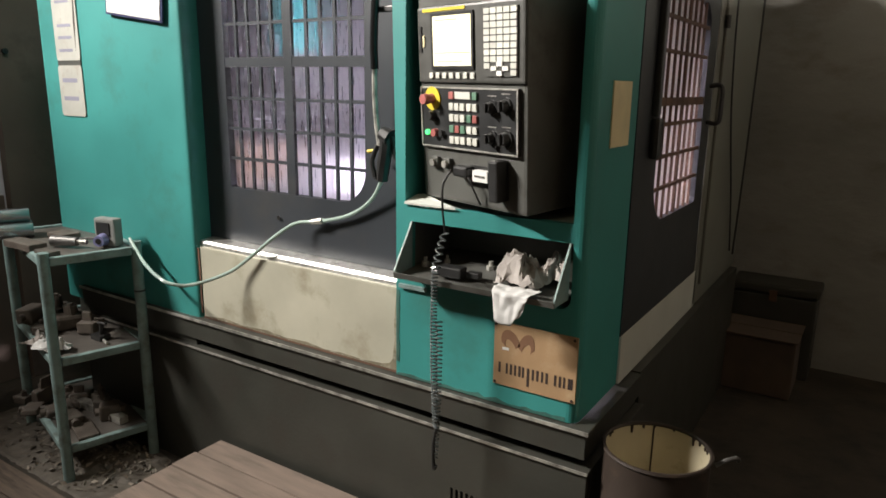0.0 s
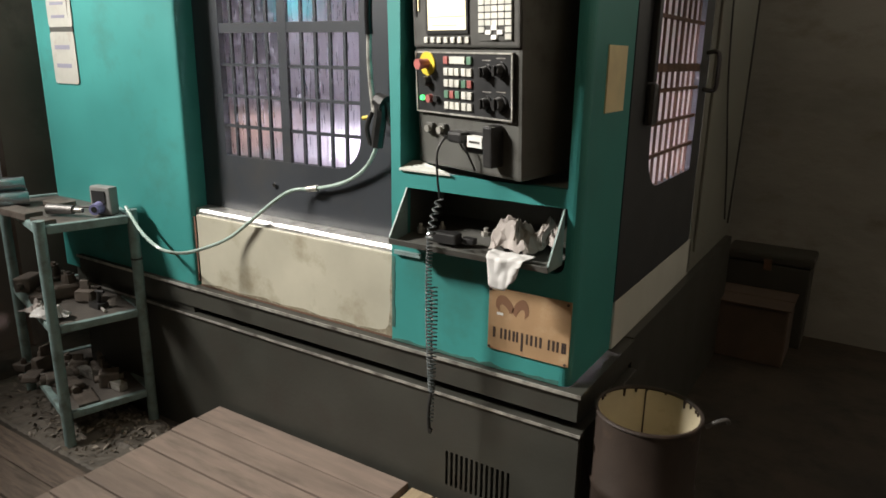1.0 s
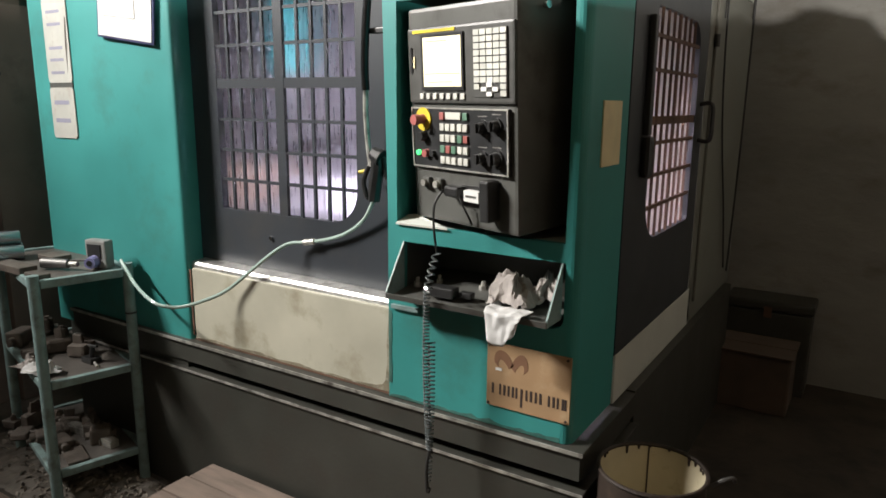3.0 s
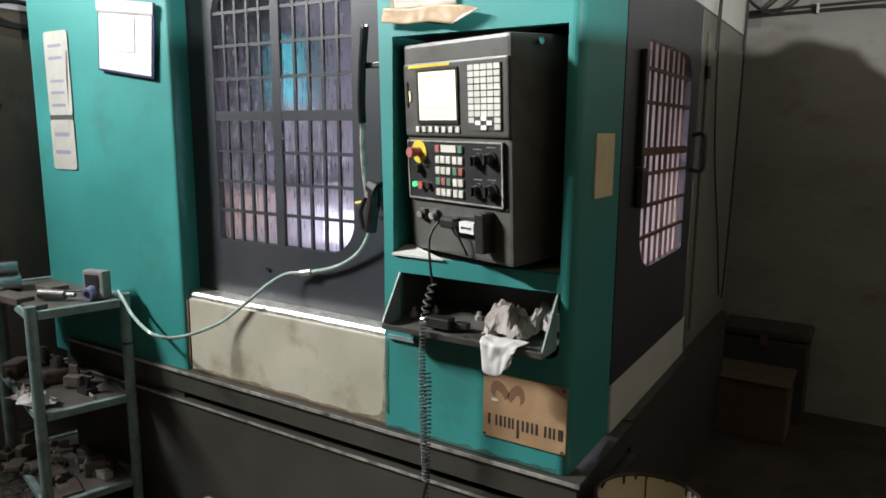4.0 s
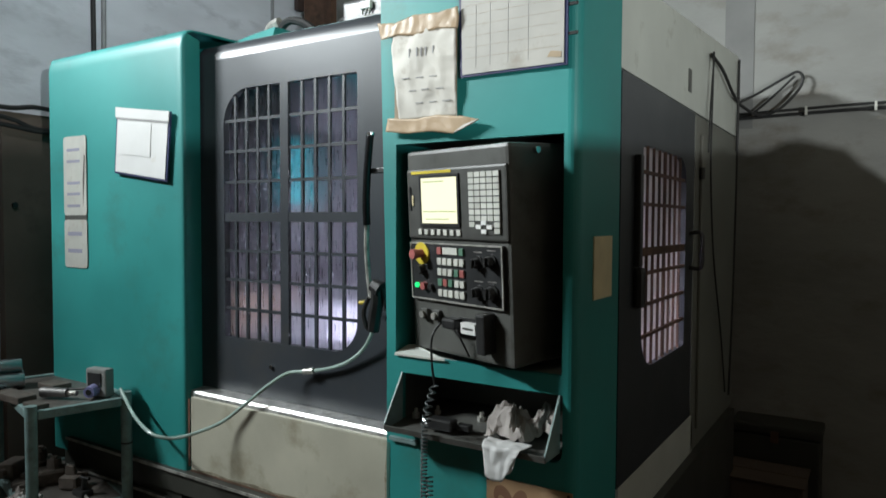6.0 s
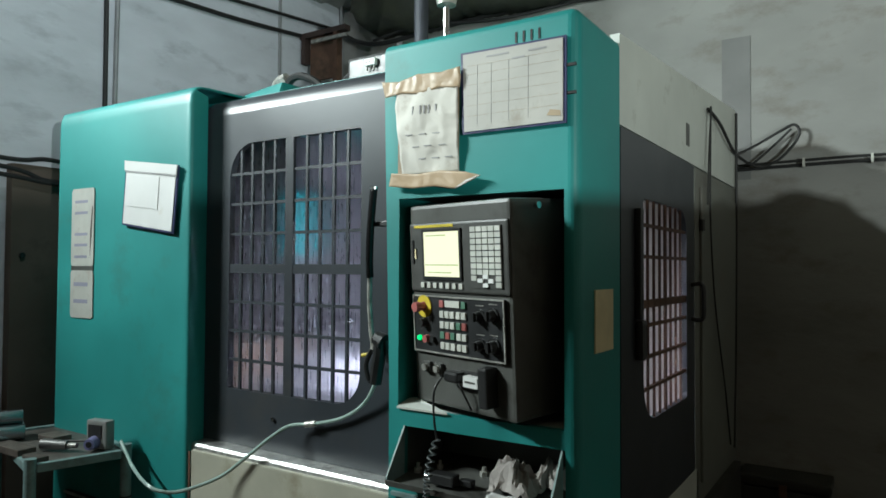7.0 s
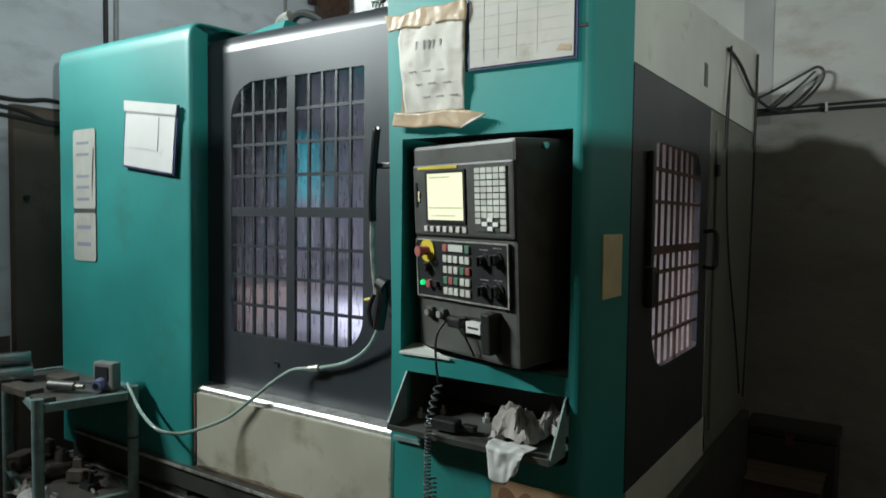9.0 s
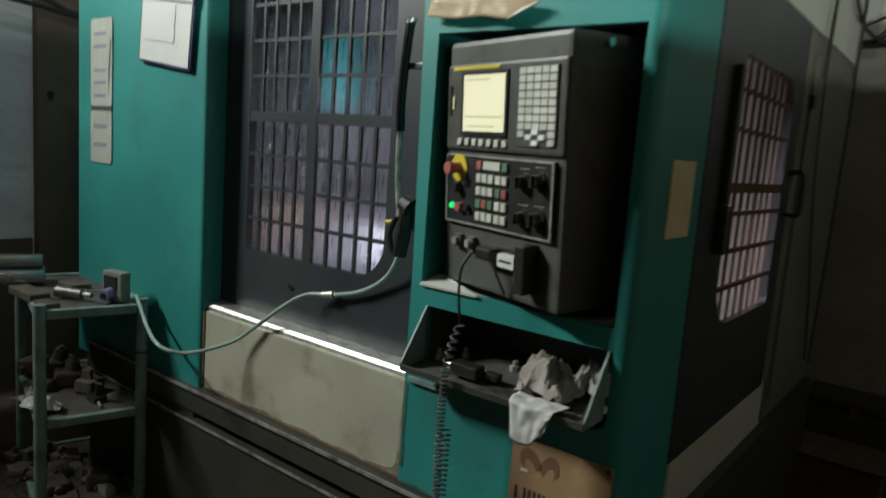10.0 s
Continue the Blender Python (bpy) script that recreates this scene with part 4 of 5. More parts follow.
def tray_things():
    crumple("crumpled_paper", "crumpled grey-white paper lying in the tray", (-0.190, 0.02, 1.082), (0.066, 0.068, 0.072), 3.1, material=RAG)
    crumple("crumpled_paper", "smaller crumpled paper at the back of the tray", (-0.105, 0.085, 1.088), (0.048, 0.058, 0.066), 5.7, material=RAG)
    # the sheet that hangs over the lip
    bm = bmesh.new()
    rows = []
    for j in range(25):
        u = j / 24
        row = []
        for i in range(21):
            w = i / 20
            ragged = 0.012 * noise.noise((w * 5, 2.7, 1.0)) * u
            x = -0.225 + 0.130 * w + 0.05 * u * (0.45 - w)
            y = -0.055 - 0.060 * min(1, u * 2.2) - 0.010 * abs(noise.noise((x * 26, u * 2.2, 4.2))) - 0.003 * noise.noise((x * 60, u * 7, 1.2))
            z = 1.058 - 0.088 * max(0.0, u - 0.42) / 0.58 * (1.0 - 1.1 * max(0.0, w - 0.55)) + 0.006 * noise.noise((x * 40, u * 5, 0.7)) + ragged
            row.append((x, y, z))
        rows.append(row)
    loft(bm, rows)
    thicken(bm, 0.0012)
    tagged(part("paper_sheet", bm, PAPER, smooth=True), "creased white paper draped over the tray lip", "paper")
    T = thing("hand_tool", "small black hand tool lying in the tray", "tool", pose(-0.40, -0.03, 1.05))
    part("body", cube(-0.43, -0.35, -0.055, -0.015, 1.046, 1.078, bevel=0.006), BLACK, T)
    part("jaw", cube(-0.345, -0.305, -0.03, -0.005, 1.048, 1.066, bevel=0.003), BLACK, T)
    part("chuck", pipe((-0.435, -0.035, 1.06), (-0.455, -0.035, 1.06), 0.012, 0.009), STEEL, T)
    for x, y, r in ((-0.52, 0.02, 0.012), (-0.33, 0.09, 0.014), (-0.48, 0.08, 0.01)):
        bm = bmesh.new()
        cyl(bm, (x, y, 1.045), (x, y, 1.062), r, r, 6)
        cyl(bm, (x, y, 1.062), (x, y, 1.075), r * 0.5, r * 0.5, 10)
        tagged(part("bolt", bm, EDGE), "loose steel bolt in the oily tray", "bolt", group="bolts in the tray")


RAG = mat("grey_crumpled_paper", (0.33, 0.30, 0.28), 0.85, 0, 0.25, 10, dirt=(0.22, 0.18, 0.15), dirt_amount=0.4, dirt_scale=15)
air_gun()
coil_cord()
tray_things()


# ---- the tool stand ----
OILY = mat("oily_shelf_sheet", (0.11, 0.10, 0.09), 0.45, 0.1, 0.3, 8, dirt=(0.16, 0.14, 0.12), dirt_amount=0.4, dirt_scale=6, bump=0.15)
SCRAP = mat("greasy_cast_parts", (0.11, 0.092, 0.078), 0.6, 0.15, 0.35, 14, dirt=(0.07, 0.056, 0.046), dirt_amount=0.5, dirt_scale=12, bump=0.3, rand=0.3)
DULLSTEEL = mat("dull_turned_steel", (0.33, 0.33, 0.34), 0.24, 0.9, 0.05, 6)
DULLDARK = mat("tarnished_steel", (0.16, 0.155, 0.15), 0.45, 0.6, 0.3, 20)
GAUGEGREY = mat("grimy_grey_case", (0.23, 0.235, 0.225), 0.5, 0, 0.2, 12)
LILAC = mat("lilac_plastic", (0.20, 0.20, 0.38), 0.45)


def tool_stand():
    T = thing("tool_stand", "pale teal painted steel tool stand with three shelves", "stand", pose(-2.22, -0.22, 0))
    W = pose(-1.93, -0.22, 0, 0, 0, -15.5)
    WORLD[T] = T.matrix_world.copy()

    def s(name, bm, m, label="", smooth=False):
        bm.transform(W)
        return part(name, bm, m, T, label, smooth=smooth)
    X0, X1, Y0, Y1 = -0.66, 0.0, -0.168, 0.168
    for x in (X0, X1):
        for y in (Y0, Y1):
            s("leg", cyl(bmesh.new(), (x, y, 0.0), (x, y, 0.955), 0.021, 0.021, 20), PALE_TEAL)
    for z, h in ((0.925, 0.016), (0.522, 0.015), (0.150, 0.014)):
        s("shelf_plate", cube(X0 + 0.02, X1 - 0.02, Y0 + 0.015, Y1 - 0.015, z - 0.006, z + 0.002), OILY, "oily dark shelf plate")
        for y in (Y0, Y1):
            s("shelf_rail", cube(X0 + 0.02, X1 - 0.02, y - 0.014, y + 0.014, z - h - 0.008, z + h * 0.6, bevel=0.006), PALE_TEAL)
        for x in (X0, X1):
            s("shelf_rail", cube(x - 0.014, x + 0.014, Y0 + 0.02, Y1 - 0.02, z - h - 0.008, z + h * 0.6, bevel=0.006), PALE_TEAL)
    s("wire_tie", pipe((X1, Y1, 0.745), (X1, Y1, 0.752), 0.0225), BLACK)
    # round bars lying across the stand
    for x, y, z, r in ((-2.405, -0.190, 0.9605, 0.033), (-2.473, -0.160, 0.9605, 0.033), (-2.440, -0.182, 1.018, 0.033)):
        bm = cyl(bmesh.new(), (x, y, z), (x - 0.21, y - 0.45, z), r, r, 32)
        es = [e for e in bm.edges if len(e.link_faces) == 2 and any(len(f.verts) > 6 for f in e.link_faces)]
        bmesh.ops.bevel(bm, geom=es, offset=0.002, segments=1, affect="EDGES")
        bar = part("steel_bar", bm, DULLSTEEL, smooth=True)
        for f in bar.data.polygons:
            f.use_smooth = len(f.vertices) == 4 and f.area > 0.0005
        tagged(bar, "bright turned round steel bar lying across the stand", "steel bar", group="round bars on the stand")
    # gauge box with a dark display
    G = thing("gauge_box", "pale grey gauge with dark display and lilac barrel", "gauge", pose(-1.99, -0.10, 0.93, 0, 0, 12))
    for n, bm, m in (("case", cube(-0.06, 0.045, -0.020, 0.025, 0.0, 0.115, bevel=0.008), GAUGEGREY), ("display", cube(-0.045, 0.022, -0.024, -0.0195, 0.045, 0.098), PANELBLACK), ("barrel", pipe((-0.01, -0.02, 0.030), (0.005, -0.065, 0.030), 0.026, 0.022), LILAC), ("bore", pipe((0.0045, -0.064, 0.030), (0.0055, -0.067, 0.030), 0.012, 0.012), BLACK)):
        part(n, bm, m, G, local=True)
    R = thing("dial_gauge", "small chrome and glass gauge lying on the stand", "gauge", pose(-2.11, -0.22, 0.93, 0, 0, 25))
    part("body", pipe((-0.055, 0, 0.024), (0.055, 0, 0.024), 0.022, 0.018, seg=20), DULLDARK, R, local=True)
    part("stem", pipe((0.055, 0, 0.024), (0.095, 0.0, 0.024), 0.010), EDGE, R, local=True)
    part("rod", pipe((-0.03, 0.10, 0.012), (0.10, 0.13, 0.012), 0.005), DULLDARK, R, local=True)
    for k, (x, y, a, b, h) in enumerate(((-2.22, -0.32, 0.10, 0.035, 0.03), (-2.30, -0.12, 0.06, 0.04, 0.022), (-2.04, -0.33, 0.05, 0.025, 0.02))):
        tagged(part("steel_block", cube(x - a, x + a, y - b, y + b, 0.928, 0.928 + h, bevel=0.004), SCRAP), "greasy ground steel block on the stand", "metal block", group="blocks on the stand")
    # middle shelf
    crumple("white_rag", "crumpled white rag on the middle shelf", (-2.09, -0.33, 0.556), (0.075, 0.045, 0.045), 8.3, material=PAPER)
    crumple("white_rag", "small grey rag on the middle shelf", (-2.17, -0.33, 0.551), (0.055, 0.04, 0.035), 2.3, material=RAG)
    tagged(part("steel_rod", pipe((-2.20, -0.10, 0.531), (-1.97, -0.17, 0.531), 0.006), EDGE), "thin steel rod lying on the middle shelf", "rod")
    C = thing("small_clamp", "small black clamp on the middle shelf", "clamp", pose(-2.05, -0.14, 0.5245))
    part("base", cube(-2.09, -2.02, -0.17, -0.12, 0.5245, 0.548, bevel=0.004), BLACK, C)
    part("screw", pipe((-2.05, -0.145, 0.548), (-2.04, -0.145, 0.598), 0.010), BLACK, C)
    part("grip", pipe((-2.06, -0.15, 0.598), (-2.015, -0.14, 0.598), 0.006), BLACK, C)
    rng = random.Random(5)

    def lump(name, x, y, z, sx, sy, sz, seed, label, group):
        """A rough casting: a worn block with a boss, a bore or a web, lying at a slant."""
        bm = cube(-sx, sx, -sy, sy, 0, sz, bevel=min(sx, sy, sz) * 0.3)
        if seed % 3 == 0:
            cyl(bm, (sx * 0.2, 0, sz * 0.9), (sx * 0.2, 0, sz * 1.6), min(sx, sy) * 0.7, min(sx, sy) * 0.55, 14)
            cyl(bm, (sx * 0.2, 0, sz * 1.6), (sx * 0.2, 0, sz * 1.75), min(sx, sy) * 0.3, min(sx, sy) * 0.3, 10)
        if seed % 3 == 1:
            cyl(bm, (-sx * 1.4, 0, sz * 0.5), (sx * 1.4, 0, sz * 0.5), min(sy, sz) * 0.5, min(sy, sz) * 0.42, 14)
        if seed % 3 == 2:
            box(bm, -sx * 0.7, sx * 0.3, -sy * 0.25, sy * 0.25, sz * 0.95, sz * 1.7, bevel=min(sx, sy, sz) * 0.15)
        for v in bm.verts:
            v.co += Vector((noise.noise(v.co * 40 + Vector((seed, 0, 0))), noise.noise(v.co * 40 + Vector((0, seed, 5))), 0)) * 0.006
        bm.transform(pose(x, y, z + 0.001, 0, 0, rng.uniform(-80, 80)))
        tagged(part(name, bm, SCRAP), label, "machine part", group=group)
    for k in range(7):
        lump("cast_part", rng.uniform(-2.52, -2.16), rng.uniform(-0.27, -0.10), 0.5245, rng.uniform(0.03, 0.06), rng.uniform(0.02, 0.045), rng.uniform(0.03, 0.075), k, "greasy cast machine part stacked on the middle shelf", "parts on the middle shelf")
    for k in range(14):
        lump("cast_part", -2.52 + 0.036 * k + rng.uniform(-0.02, 0.02), rng.uniform(-0.30, -0.10), 0.1525, rng.uniform(0.03, 0.07), rng.uniform(0.02, 0.045), rng.uniform(0.02, 0.07), k, "dark greasy machine part heaped on the bottom shelf", "parts on the bottom shelf")
    for x, y, a, b, r in ((-2.05, -0.26, 0.085, 0.04, -18), (-2.28, -0.24, 0.07, 0.05, 25)):
        slab = cube(-a, a, -b, b, 0, 0.012, bevel=0.003)
        slab.transform(pose(x, y, 0.153, 0, 0, r))
        tagged(part("flat_plate", slab, SCRAP), "dusty flat steel plate on the bottom shelf", "steel plate", group="plates on the bottom shelf")
    tagged(part("flat_bar", cube(-2.42, -1.97, -0.15, -0.11, 0.1525, 0.185, bevel=0.003), EDGE), "flat steel bar on the bottom shelf", "steel bar")


def swarf():
    """The heap of chips and rags on the floor under the stand."""
    rng = random.Random(9)
    bm = bmesh.new()

    def height(x, y):
        d = math.exp(-((x + 2.10) / 0.30) ** 2 - ((y + 0.20) / 0.16) ** 2)
        return 0.004 + 0.055 * d * (0.7 + 0.6 * noise.noise((x * 14, y * 14, 0.4)))
    xs, ys = [-2.85 + 0.02 * i for i in range(64)], [-0.44 + 0.02 * j for j in range(21)]
    loft(bm, [[(x, y, height(x, y) + 0.006 * noise.noise((x * 60, y * 60, 2.0)) - (0.012 if x in (xs[0], xs[-1]) or y in (ys[0], ys[-1]) else 0)) for x in xs] for y in ys])
    for k in range(700):
        x, y = rng.gauss(-2.08, 0.24), rng.gauss(-0.20, 0.10)
        if not (-2.84 < x < -1.60 and -0.43 < y < -0.05):
            continue
        a, b = rng.uniform(0.004, 0.018), rng.uniform(0.002, 0.009)
        m = pose(x, y, height(x, y) + 0.004, rng.uniform(-50, 50), rng.uniform(-50, 50), rng.uniform(0, 180))
        bm.faces.new([bm.verts.new(m @ Vector(p)) for p in ((-a, -b, 0), (a * 0.7, -b * 1.2, 0), (a, b, 0.002), (-a * 0.5, b, 0.004))])
    tagged(part("swarf_heap", bm, CHIPS), "grey-brown swarf and dirt heaped under the stand", "swarf", kind="stuff")


CHIPS = mat("mixed_chips", (0.20, 0.175, 0.145), 0.7, 0, 0.3, 20, island=True, rand=0.6)
tool_stand()
swarf()

# ---- the wooden duckboard ----


def duckboard():
    D = thing("duckboard", "worn grey-brown wooden duckboard in front of the machine", "platform", pose(-0.95, -0.6, 0))
    y, k = -0.035, 0
    rng = random.Random(3)
    widths = (0.118, 0.112, 0.120, 0.115, 0.118, 0.110, 0.120, 0.115, 0.118, 0.112, 0.120)
    for w in widths:
        x1 = -0.52 + rng.uniform(-0.012, 0.012)
        part("plank", cube(-1.465 + rng.uniform(-0.008, 0.008), x1, y - w + 0.006, y, 0.163 + rng.uniform(-0.002, 0.002), 0.190 + rng.uniform(-0.004, 0.003), bevel=0.003), WOOD, D)
        y -= w
    for x in (-1.40, -0.97, -0.58):
        part("bearer", cube(x - 0.03, x + 0.03, y + 0.02, -0.05, 0.0, 0.162), WOOD, D)
    for x in (-0.505, -0.41):
        part("edge_board", cube(x, x + 0.088, -1.25, -0.045, 0.10, 0.186, bevel=0.004), PALEWOOD, D, "pale fresh-cut board")



def floor_boards():
    D = thing("floor_boards", "dark grimy boards lying on the floor beside the stand", "boards", pose(-2.1, -0.9, 0))
    for k in range(7):
        y = -0.47 - 0.125 * k
        part("board", cube(-2.95, -1.52 - 0.01 * (k % 3), y - 0.118, y, 0.001, 0.028 + 0.003 * (k % 2), bevel=0.003), WOODDARK, D)


WOODDARK = mat("grimy_board_wood", (0.13, 0.098, 0.078), 0.8, 0, 0.3, 7, dirt=(0.05, 0.04, 0.03), dirt_amount=0.5, dirt_scale=6, bump=0.3, bump_scale=40, stretch=(1, 9, 9), rand=0.2)
duckboard()
floor_boards()

# ---- the drum and what lies by the back wall ----
DRUMSHELL = mat("dark_rusted_drum", (0.030, 0.020, 0.015), 0.55, 0, 0.35, 7, dirt=(0.08, 0.05, 0.032), dirt_amount=0.34, dirt_scale=9, bump=0.08)
CREAMIN = mat("stained_cream_lining", (0.50, 0.44, 0.31), 0.5, 0, 0.15, 6, dirt=(0.25, 0.18, 0.09), dirt_amount=0.3, dirt_scale=9)


def drum():
    B = thing("steel_drum", "rusty brown open steel drum with a cream inside", "drum", pose(0.205, 0.085, 0))
    R, H = 0.142, 0.63
    bm = bmesh.new()
    prof = [(R, 0.0), (R, 0.18), (R + 0.006, 0.19), (R, 0.20), (R, 0.40), (R + 0.006, 0.41), (R, 0.42), (R, H)]
    n = 48
    loft(bm, [[(r * math.cos(2 * math.pi * k / n), r * math.sin(2 * math.pi * k / n), z) for k in range(n)] for r, z in prof], closed=True)
    part("shell", bm, DRUMSHELL, B, local=True, smooth=True)
    bm = bmesh.new()
    loft(bm, [[(r * math.cos(2 * math.pi * k / n), r * math.sin(2 * math.pi * k / n), z) for k in range(n)] for r, z in ((R - 0.003, H - 0.001), (R - 0.004, 0.03), (0.01, 0.02))], closed=True)
    part("lining", bm, CREAMIN, B, "cream lining with dark runs", local=True, smooth=True)
    bm = bmesh.new()
    Q = [Vector((R * math.cos(a), R * math.sin(a), H)) for a in [2 * math.pi * k / n for k in range(n + 1)]]
    sweep(bm, Q, 0.006, 6)
    part("rim", bm, DRUMSHELL, B, local=True)
    rng = random.Random(4)
    for k in range(14):
        a = rng.uniform(0.3, 3.6)
        h = rng.choice((0.008, 0.014, 0.026)) if k else 0.35
        if k == 0:
            a = 1.9
        p = (R - 0.0045) * math.cos(a), (R - 0.0045) * math.sin(a)
        part("paint_run", pipe((p[0], p[1], H - 0.004), (p[0], p[1], H - h), 0.0045 if k else 0.0022, 0.003 if k else 0.0022, seg=6), INK, B, local=True)
    bm = rod(bmesh.new(), [(R + 0.004, 0.05, H - 0.03), (R + 0.03, 0.06, H - 0.01), (R + 0.05, 0.075, H - 0.005), (R + 0.055, 0.09, H - 0.02)], 0.006)
    part("handle_lug", bm, DULLDARK, B, local=True)


def back_clutter():
    bm = cube(0.0, 0.37, 2.12, 2.42, 0.0, 0.32, bevel=0.012)
    B = thing("old_box", "dusty brown carton on the floor by the back wall", "box", pose(0.18, 2.27, 0))
    part("body", bm, CARTON, B)
    for y0, y1, a in ((2.10, 2.265, 6), (2.275, 2.44, -8)):
        f = cube(-0.01, 0.38, y0, y1, 0.322, 0.328)
        part("flap", f, CARTON, B)
    C = thing("dark_chest", "dark steel chest against the back wall", "chest", pose(0.2, 2.57, 0))
    part("body", cube(-0.02, 0.42, 2.45, 2.69, 0.0, 0.47, bevel=0.012), BASE_GREY, C)
    part("lid", cube(-0.03, 0.43, 2.44, 2.69, 0.475, 0.53, bevel=0.015), BASE_GREY, C)
    part("latch", cube(0.18, 0.22, 2.428, 2.44, 0.44, 0.50), RUST, C)


CARTON = mat("dusty_carton", (0.10, 0.072, 0.055), 0.85, 0, 0.25, 6, dirt=(0.10, 0.06, 0.04), dirt_amount=0.4, dirt_scale=5)
drum()
back_clutter()

# ---- on top of the machine, and on the walls ----
GREENLAMP = mat("green_beacon", (0.02, 0.30, 0.08), 0.3, emit=(0.004, 0.6, 0.06), power=14.0)
# Sooty, near-black ledge; its green look comes from the beacon's glow.
SOOTY_LEDGE = mat("sooty_beam", (0.045, 0.05, 0.038), 0.9, 0, 0.4, 5, dirt=(0.045, 0.05, 0.03), dirt_amount=0.6, dirt_scale=6, bump=0.6, bump_scale=30)
PIPEG = mat("dark_blue_grey_pipe", (0.06, 0.065, 0.08), 0.45, 0.2)
CONDUIT = mat("grey_conduit", (0.30, 0.31, 0.32), 0.5, 0.1)
DARKWOOD = mat("dark_bracket_steel", (0.055, 0.035, 0.03), 0.7, 0, 0.3, 10)


# Wall grey darkened to stand for a shadow on the plaster.
SHADOWGREY = mat("wall_shadow_grey", (0.215, 0.215, 0.21), 0.9, 0, 0.2, 3)


def beacon():
    B = thing("beacon_lamp", "green signal beacon on a steel pole above the machine", "lamp", pose(-0.86, 0.7, 2.36))
    part("pole", pipe((-0.86, 0.70, 2.36), (-0.86, 0.70, 2.765), 0.013), STEEL, B)
    part("cup", pipe((-0.86, 0.70, 2.765), (-0.86, 0.70, 2.805), 0.040, 0.046, seg=24), EDGE, B)
    part("lens", pipe((-0.86, 0.70, 2.805), (-0.86, 0.70, 2.93), 0.044, 0.044, seg=24), GREENLAMP, B, "glowing green lens")


def rooftop():
    tagged(part("riser_pipe", pipe((-1.61, 1.6, 2.36), (-1.61, 1.6, 4.39), 0.042, seg=20), PIPEG), "dark blue-grey riser pipe from machine to ceiling", "pipe")
    S = thing("servo_motor", "dark servo motor with bright cable glands on the machine roof", "motor", pose(-1.25, 0.75, 2.36))
    part("body", cube(-1.40, -1.10, 0.70, 0.92, 2.36, 2.625, bevel=0.014), BLACK, S)
    part("terminal_box", cube(-1.285, -1.225, 0.680, 0.7, 2.570, 2.602, bevel=0.004), WHITEPL, S, "small white terminal box")
    for k in range(3):
        part("gland", pipe((-1.275 + 0.02 * k, 0.69, 2.550), (-1.275 + 0.02 * k, 0.69, 2.570), 0.004, seg=10), EDGE, S)
        part("label_bar", cube(-1.279 + 0.019 * k, -1.268 + 0.019 * k, 0.6785, 0.6805, 2.581, 2.591), PEND, S)
    part("cap", pipe((-1.15, 0.80, 2.625), (-1.15, 0.80, 2.68), 0.05, 0.035), BLACK, S)
    part("connector", rod(bmesh.new(), [(-1.40, 0.76, 2.56), (-1.45, 0.76, 2.56), (-1.49, 0.77, 2.50), (-1.50, 0.78, 2.37)], 0.016), RUBBER, S)
    H = thing("cable_hood", "teal sheet hood with cables on the machine roof", "cover", pose(-1.7, 0.8, 2.36))
    bm = bmesh.new()
    loft(bm, [[(x, 0.60, 2.362), (x, 0.68, h), (x, 0.95, h + 0.01), (x, 1.0, 2.362)] for x, h in ((-2.35, 2.50), (-1.95, 2.555), (-1.80, 2.57), (-1.78, 2.45))])
    thicken(bm, 0.003)
    part("hood", bm, TEAL, H)
    part("cable", rod(bmesh.new(), [(-1.90, 0.8, 2.56), (-1.86, 0.80, 2.62), (-1.78, 0.80, 2.625), (-1.66, 0.80, 2.56), (-1.52, 0.78, 2.40)], 0.020), BLACK, H)
    part("elbow", rod(bmesh.new(), [(-1.97, 0.80, 2.55), (-1.95, 0.80, 2.61), (-1.89, 0.80, 2.63)], 0.030), EDGE, H)
    K = thing("wall_bracket", "dark steel bracket frame below the cables in the corner", "bracket", pose(-2.9, 2.2, 3.3))
    part("arm", cube(-3.19, -2.72, 2.20, 2.26, 3.46, 3.50), DARKWOOD, K)
    part("drop", cube(-3.17, -3.13, 2.20, 2.26, 3.26, 3.46), DARKWOOD, K)
    part("web", cube(-3.10, -2.85, 2.23, 2.25, 3.12, 3.46), RUST, K)
    part("strut", cube(-2.84, -2.80, 2.20, 2.26, 2.9, 3.46), RUST, K)
    part("rail", cube(-3.05, -2.70, 2.18, 2.2, 3.40, 3.425), EDGE, K)
    # soot-stained beam high on the back wall
    bm = bmesh.new()
    rng = random.Random(12)
    secs = []
    for k in range(49):
        x = -2.86 + 1.75 * k / 48
        j = 0.05 * noise.noise((x * 3.2, 0.3, 0.0)) + rng.uniform(-0.008, 0.008) + 0.12 * max(0, 1 - k / 6) ** 2
        d = 0.035 * noise.noise((x * 4.0, 4.3, 0.0))
        secs.append([(x, 2.70, 3.50 + j), (x, 2.50 + d, 3.52 + j), (x, 2.44 + d, 3.58 + j), (x, 2.42 + d, 3.68), (x, 2.43 + d, 3.78 + j * 0.3), (x, 2.50, 3.83), (x, 2.70, 3.84)])
    loft(bm, secs, closed=True)
    tagged(part("sooty_ledge", bm, SOOTY_LEDGE, smooth=True), "rough sooty ledge on the back wall under the ceiling", "ledge", kind="structure")
    tagged(part("ceiling_beam", cube(-3.2, -2.0, 2.45, 2.70, 3.86, 4.0), WALL_DIM), "plastered beam across the corner of the walls", "beam")
    tagged(part("side_beam", cube(-3.2, -3.05, 1.7, 2.449, 3.83, 4.0), WALL_DIM), "plastered beam along the wall", "beam")


